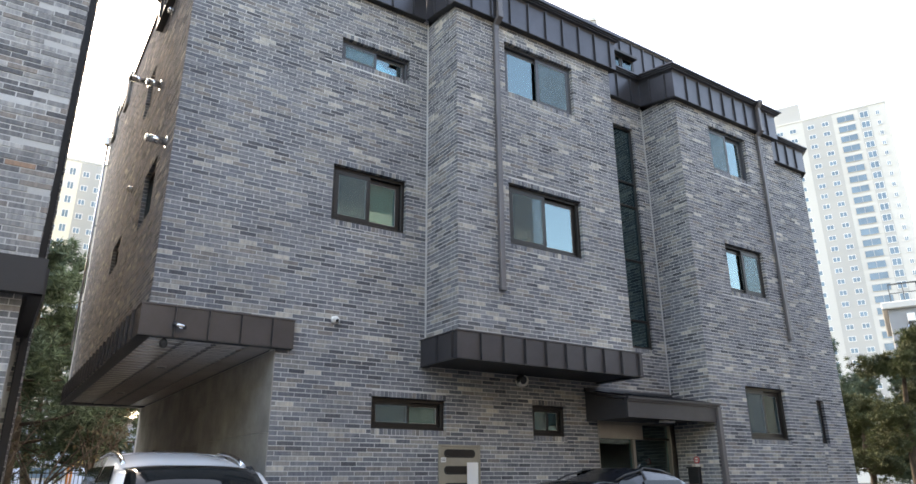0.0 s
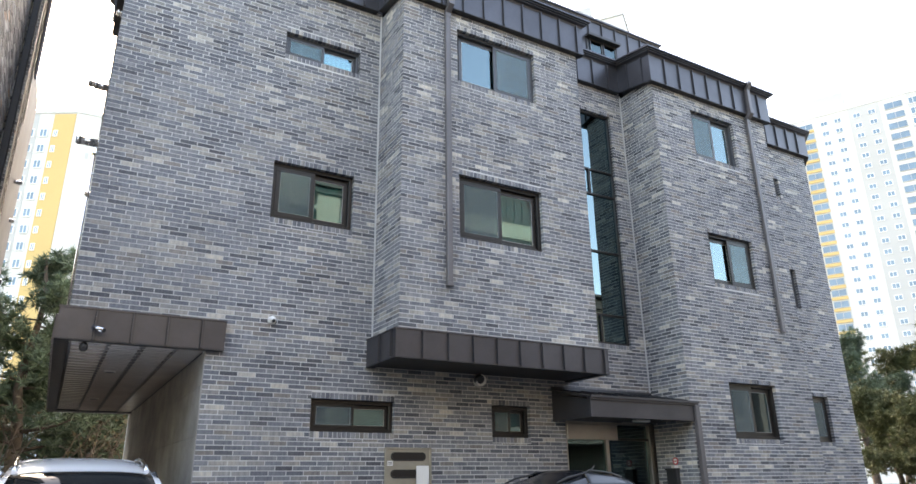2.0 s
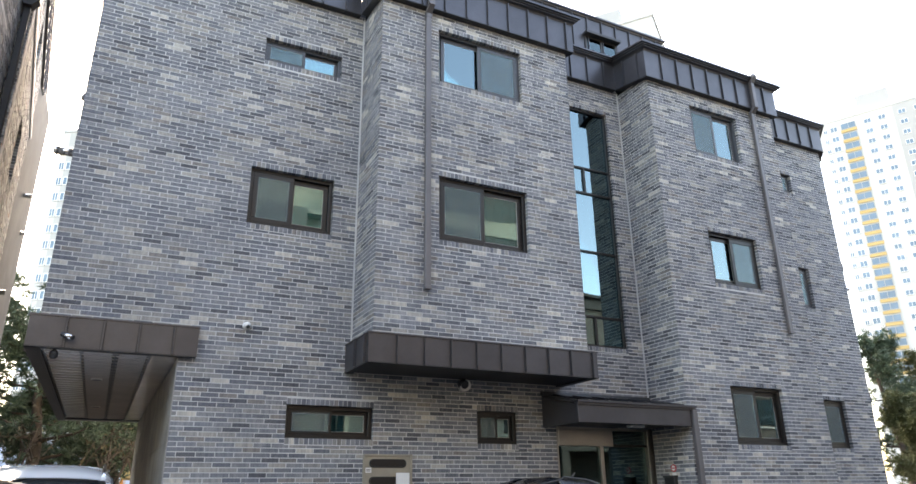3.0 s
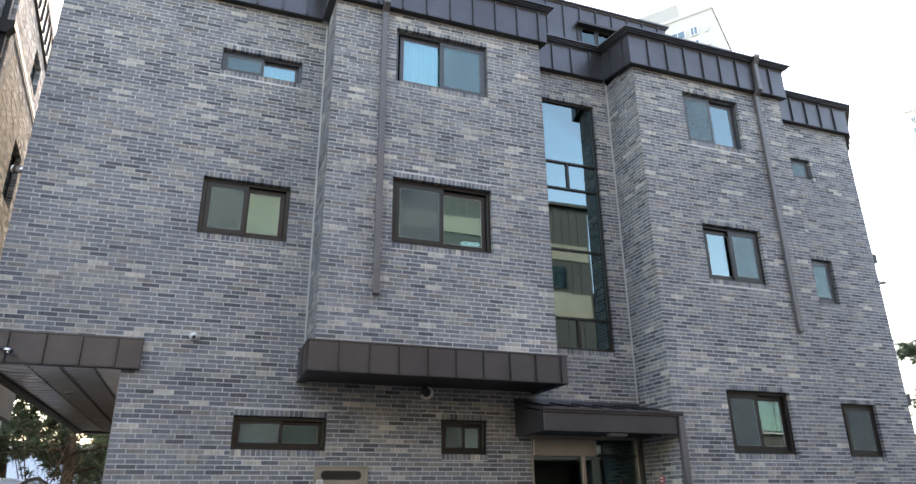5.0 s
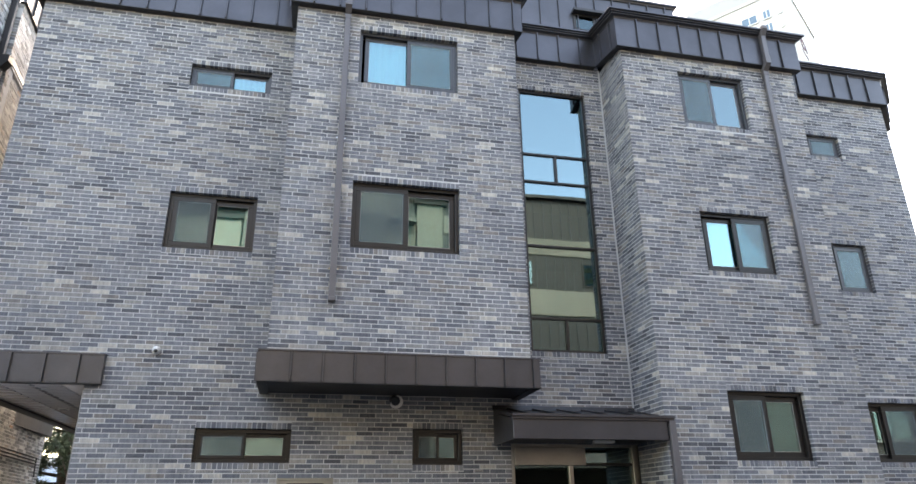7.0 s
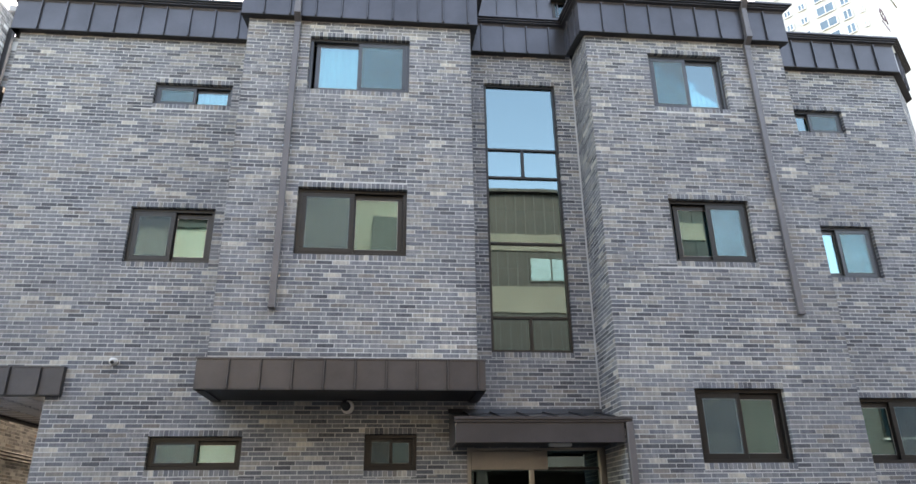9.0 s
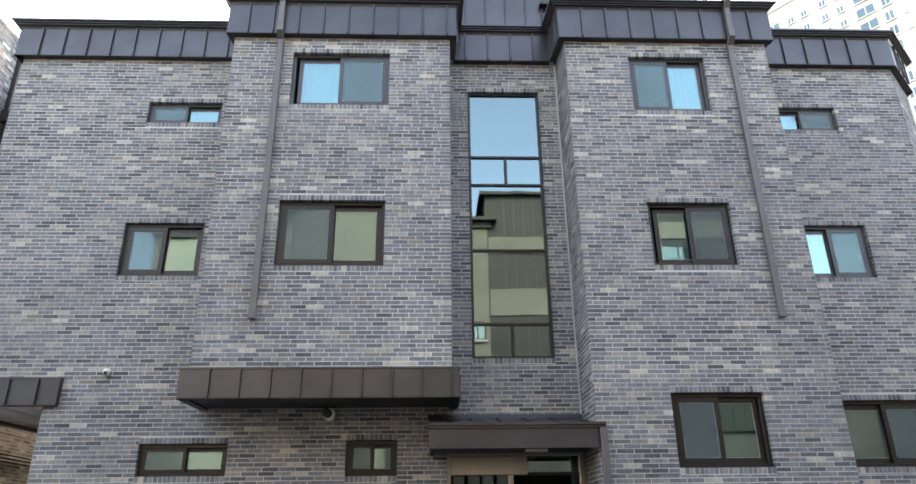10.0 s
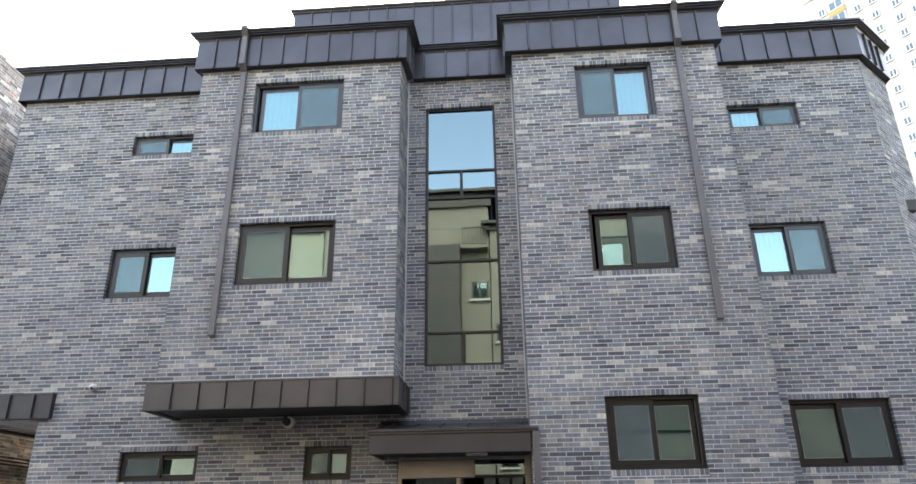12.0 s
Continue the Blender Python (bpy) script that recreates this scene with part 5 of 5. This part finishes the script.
part("railing", boxes("railing", [(0.2, 0.1, 10.45, 6, 0.14, 10.52), (0.2, 0.1, 10.0, 6, 0.13, 10.04)], M_METAL_DK), rb)
part("downpipe", tube("downpipe", [(0.9, -0.08, 8.6), (0.4, -0.1, 7.6), (0.4, -0.1, 0)], 0.07, M_CHROME), rb)
part("gutter_box", boxes("gutter_box", [(0.75, -0.2, 8.5, 1.1, 0, 8.9)], M_WHITEPL, 0.02), rb)
for k in range(3):
    for z in (1.2, 4.2):
        wdw = part("window", boxes("window", [(1.4 + k * 2.4, -0.05, z, 3.0 + k * 2.4, 0.02, z + 1.7)], M_FRAME), rb)
        part("pane", boxes("pane", [(1.48 + k * 2.4, -0.07, z + 0.08, 2.92 + k * 2.4, -0.05, z + 1.62)], M_FARGLASS), wdw)
sl = thing("street_lamp", "grey steel street post with a curved arm", "street lamp", m=pose(23.3, 9.9, 0))
part("pole", tube("pole", [(0, 0, 0), (0, 0, 3.7)], [0.08, 0.06], M_PALEGREY), sl)
part("arm", tube("arm", [(0, 0, 3.6), (0.15, -0.1, 3.75), (0.5, -0.3, 3.8)], 0.035, M_PALEGREY), sl)
part("head", ball("head", (0.62, -0.36, 3.8), 0.14, M_PALEGREY, scale=(1.6, 1, 0.5)), sl)
sg = thing("traffic_sign", "round blue and red traffic sign with a white plate", "sign", m=pose(23.75, 9.7, 0, 0, 0, 60))
M_BLUE = surface("blue_sign", (0.03, 0.10, 0.45), 0.5, 0, 0.08)
part("post", tube("post", [(0, 0.04, 0), (0, 0.04, 3.6)], 0.03, M_PALEGREY), sg)
part("disc", tube("disc", [(0, 0.02, 3.25), (0, -0.01, 3.25)], 0.3, M_RED, 24), sg)
part("field", tube("field", [(0, -0.01, 3.25), (0, -0.016, 3.25)], 0.23, M_BLUE, 24), sg)
part("plate", boxes("plate", [(-0.3, -0.01, 2.1, 0.3, 0.02, 2.85)], M_PAPER, 0.01), sg)
part("text_bar", boxes("text_bar", [(-0.22, -0.015, 2.62, 0.2, -0.01, 2.7), (-0.22, -0.015, 2.4, 0.1, -0.01, 2.48)], M_PLASTIC), sg)


# ---- distant apartment towers
def pair(name, w, h, frame_mat):
    return (boxes("window", [(-w / 2, -0.10, 0, w / 2, 0.0, 0.12), (-w / 2, -0.10, h - 0.12, w / 2, 0.0, h), (-w / 2, -0.10, 0.12, -w / 2 + 0.12, 0.0, h - 0.12), (w / 2 - 0.12, -0.10, 0.12, w / 2, 0.0, h - 0.12), (-0.05, -0.10, 0.12, 0.05, 0.0, h - 0.12)], frame_mat),
            boxes("pane", [(-w / 2 + 0.12, -0.06, 0.12, w / 2 - 0.12, -0.02, h - 0.12)], M_FARGLASS))


def tower(label, start, inward, width, height, depth, columns, bands=(), storey=2.85, low=6.0, crown=()):
    """columns: (u, window width, window height, spandrel or None); bands: (u0, u1, material)."""
    pl = Plane(start, inward)
    t = thing("apartment_tower", label, "apartment building", "apartment towers", m=pl.m)
    part("wall", boxes("wall", [(0, 0, 0, width, depth, height)], M_WHITE), t)
    for a, b, mt in bands:
        part("render_band", boxes("render_band", [(a, -0.08, 0, b, 0.0, height - 0.2)], mt), t)
    for c in crown:
        part("roof_house", boxes("roof_house", [c], M_TOWERGREY), t)
    part("parapet", boxes("parapet", [(-0.15, -0.15, height, width + 0.15, depth + 0.15, height + 0.5)], M_WHITE), t)
    kinds = {}
    for u, w, h, sp in columns:
        if (w, h) not in kinds:
            kinds[(w, h)] = pair("w", w, h, M_WHITEPL if w < 3 else M_TOWERGREY)
        fr, gl = kinds[(w, h)]
        z = low
        spm = boxes("spandrel", [(-w / 2 - 0.1, -0.18, 0, w / 2 + 0.1, -0.02, 0.75)], sp) if sp else None
        while z + h < height - 0.6:
            o = part("window", fr, t, m=pose(u, -0.09, z))
            part("pane", gl, o)
            if spm:
                part("spandrel", spm, t, m=pose(u, -0.09, z - 0.85))
            z += storey
    return t


TWIN = [(1.6, 1.0, 1.2, None), (3.6, 1.7, 1.5, None), (7.0, 3.4, 1.7, M_YELLOW), (11.4, 1.7, 1.3, None), (14.6, 1.7, 1.3, None), (19.0, 1.7, 1.3, None), (22.4, 1.7, 1.3, None),
        (27.2, 4.0, 1.8, None), (31.4, 2.0, 1.8, None), (34.4, 0.9, 1.2, None)]
tower("white and grey apartment tower with yellow balcony strips", (161.5, 101.0), (0.905, 0.425), 36.5, 92.0, 14,
      TWIN, [(17.2, 24.2, M_TOWERGREY), (30.2, 32.6, M_TOWERGREY)], low=12.0, crown=[(9.6, 2, 92, 17.0, 10, 98.5)])
BWIDTH, GY, GZ = 19.90, 3.78, 59.38
tb = tower("white apartment tower with yellow balcony strips", (53.56, 76.62), (0.8, 0.6), BWIDTH, 66.5, 14,
           [(u * BWIDTH / 36.5, w * BWIDTH / 36.5, h * 0.8, sp) for u, w, h, sp in TWIN], (), storey=2.2, low=30.0, crown=[(BWIDTH * 0.3, 2, 66, BWIDTH * 0.75, 8, 71.0)])
M_PLUM = surface("plum_sign_paint", (0.16, 0.10, 0.13), 0.6, 0, 0.1)
part("gable_mark", tube("gable_mark", [(BWIDTH - 0.01, GY - 0.5 + 0.75 * math.cos(a), GZ + 0.75 * math.sin(a)) for a in np.linspace(0.4, 5.9, 14)], 0.14, M_PLUM, 6), tb, "plum curved sign on the gable")
part("gable_mark", tube("gable_mark", [(BWIDTH - 0.01, GY + 0.3, GZ - 0.6), (BWIDTH - 0.01, GY + 0.7, GZ + 0.5), (BWIDTH - 0.01, GY + 1.3, GZ - 0.6)], 0.13, M_PLUM, 6), tb)
part("text_bar", boxes("text_bar", [(BWIDTH - 0.02, GY - 1.3, GZ - 1.6, BWIDTH + 0.05, GY + 1.5, GZ - 1.25)], M_PLUM), tb)
part("number_bar", boxes("number_bar", [(BWIDTH - 0.02, GY - 0.1, GZ - 4.6, BWIDTH + 0.05, GY + 1.5, GZ - 3.7)], M_TOWERGREY), tb)
tw = tower("white and yellow apartment tower", (-2.9, 119.5), (0.03, 1.0), 5.9, 61.0, 16, [], low=10)
for k, (a, b) in enumerate(((2.2, 2.75), (3.0, 3.3), (3.55, 4.1))):
    part("number_bar", boxes("number_bar", [(a, -0.05, 52.9, b, 0.0, 54.0)], M_TOWERGREY), tw)
tw2 = tower("white and grey window front of the yellow apartment tower", (-11.17, 124.25), (0.50, 0.87), 9.5, 60.9, 4, [(0.8, 1.0, 1.5, None), (2.3, 1.5, 1.5, None), (4.6, 1.3, 1.5, None), (6.6, 0.7, 1.2, None)], [(1.3, 3.4, M_TOWERGREY), (5.9, 9.5, M_YELLOW)], low=8)
tw3 = tower("cream and grey apartment tower", (2.2, 140.0), (0.05, 1.0), 9.0, 59.5, 12, [(1.2, 1.2, 1.2, None), (2.9, 1.2, 1.6, None), (5.2, 1.2, 1.2, None), (7.4, 1.2, 1.2, None)], [(0.0, 4.2, surface("cream_band", (0.70, 0.66, 0.55), 0.85, 0, 0.05, 0.05, 2)), (4.2, 9.0, M_TOWERGREY)], low=8)


# ---- houses across the lane, behind the walk: they show in the glass
def street_house(label, x0, x1, y, h, wall_mat, top, wins, strips=()):
    """Faces +y. top: height of the steel-clad upper part; wins: (x, z, w, h)."""
    hs = thing("street_house", label, "building", "houses across the lane", m=pose(x1, y, 0, 0, 0, 180))
    w = x1 - x0
    part("wall", boxes("wall", [(0, 0, 3.1, w, 9, h - top)], wall_mat), hs)
    part("ground_floor", boxes("ground_floor", [(0.3, 2.6, 0, w - 0.3, 9, 3.1)], M_DARKBRICK), hs, "set-back dark ground floor behind open parking")
    for u in (0.05, w - 0.5):
        part("pillar", boxes("pillar", [(u, 0.05, 0, u + 0.45, 0.5, 3.1)], M_DARKBRICK, 0.01), hs)
    part("upper_wall", boxes("upper_wall", [(-0.15, -0.15, h - top, w + 0.15, 9.1, h)], M_METAL_DK), hs)
    part("eave", boxes("eave", [(-0.4, -0.4, h, w + 0.4, 9.3, h + 0.15)], M_METAL_DK), hs)
    for za, zb in strips:
        part("render_strip", boxes("render_strip", [(0.0, -0.22, za, w, -0.15, zb)], M_CREAM), hs)
    for u, z, ww, hh in wins:
        o = part("window", boxes("window", [(u, -0.06, z, u + ww, 0.02, z + hh)], M_FRAME), hs)
        part("pane", boxes("pane", [(u + 0.07, -0.075, z + 0.07, u + ww / 2 - 0.03, -0.06, z + hh - 0.07), (u + ww / 2 + 0.03, -0.075, z + 0.07, u + ww - 0.07, -0.06, z + hh - 0.07)], M_GLASS_ST), o)
        part("sill", boxes("sill", [(u - 0.08, -0.14, z - 0.08, u + ww + 0.08, 0.0, z)], M_SEALANT), o)
    return hs


def seams(hs, w, z0, z1, d, step=0.45):
    """Standing seams on a steel-clad front."""
    me = boxes("seam", [(-0.014, -0.04, z0, 0.014, 0.0, z1)], M_METAL)
    for k in range(1, int(w / step)):
        part("seam", me, hs, m=pose(k * step, d, 0))


STOREY = [(0.8, 4.4, 2.0, 1.5), (4.4, 4.4, 2.0, 1.5)]
hs = street_house("cream rendered house with a dark steel eave", 3.05, 10.3, -9.0, 15.9, M_CREAM, 0.7, [(0.1, 10.6, 0.75, 0.85), (4.2, 9.6, 1.8, 1.6), *STOREY])
part("dark_volume", boxes("dark_volume", [(1.3, -0.7, 0, 3.2, 0.02, 13.1)], M_METAL_DK, 0.02), hs, "dark steel-clad projecting volume")
part("balcony_rail", boxes("balcony_rail", [(0.1, -0.55, 13.9, 1.2, -0.5, 13.95), (0.1, -0.55, 13.1, 1.2, -0.5, 13.15), *[(0.1 + 0.12 * k, -0.54, 13.1, 0.12 + 0.12 * k, -0.52, 13.9) for k in range(10)]], M_METAL_DK), hs)
part("balcony_slab", boxes("balcony_slab", [(0.05, -0.6, 12.9, 1.28, 0.0, 13.08)], M_CREAM, 0.01), hs)
street_house("narrow cream rendered wing of a house", 10.35, 11.45, -8.8, 14.1, M_CREAM, 0.25, [(0.2, 8.6, 0.7, 0.8), (0.2, 3.4, 0.7, 1.0)])
hs = street_house("tall dark steel-clad house with cream strips", 11.5, 21.7, -9.0, 15.5, M_DARKBRICK, 11.0, [], [(12.6, 13.4), (9.7, 10.9), (6.6, 7.4)])
seams(hs, 10.2, 4.5, 15.5, -0.15)
for u in (1.2, 5.6):
    wdw = part("window", boxes("window", [(u, -0.2, 11.1, u + 2.0, -0.1, 12.3)], M_FRAME, 0.01), hs)
    part("pane", boxes("pane", [(u + 0.07, -0.215, 11.17, u + 0.96, -0.2, 12.23), (u + 1.04, -0.215, 11.17, u + 1.93, -0.2, 12.23)], M_GLASS_ST), wdw)
street_house("pale cream rendered house with a steel eave", -3.6, 2.95, -9.2, 13.9, M_PALEHOUSE, 0.4, [(0.8, 8.8, 1.8, 1.4), *STOREY])
# out of view, added to block low sky and keep bounce down
street_house("low dark house added to close the lane", -26.0, -4.0, -9.2, 9.8, M_DARKBRICK, 0.6, STOREY)
# height raised to hold open sky off the east wall
street_house("low dark brick house with wide windows", 22.2, 36.0, -9.2, 10.9, M_DARKBRICK, 0.6, STOREY)
# likewise added out of view, against horizon light along the lane
street_house("dark house added at the lane end", 36.6, 58.0, -9.0, 12.0, M_DARKBRICK, 0.8, STOREY)

# ---- single bricks, laid last
SHARED = {}
for wall, m, stretcher, course, mat in PIECES:
    key = (stretcher, course, mat.name)
    if key not in SHARED:
        SHARED[key] = boxes("brick", [(0, 0, 0, stretcher - JOINT, DEPTH, course - JOINT)], mat, 0.002)
    part("brick", SHARED[key], wall, m=m)
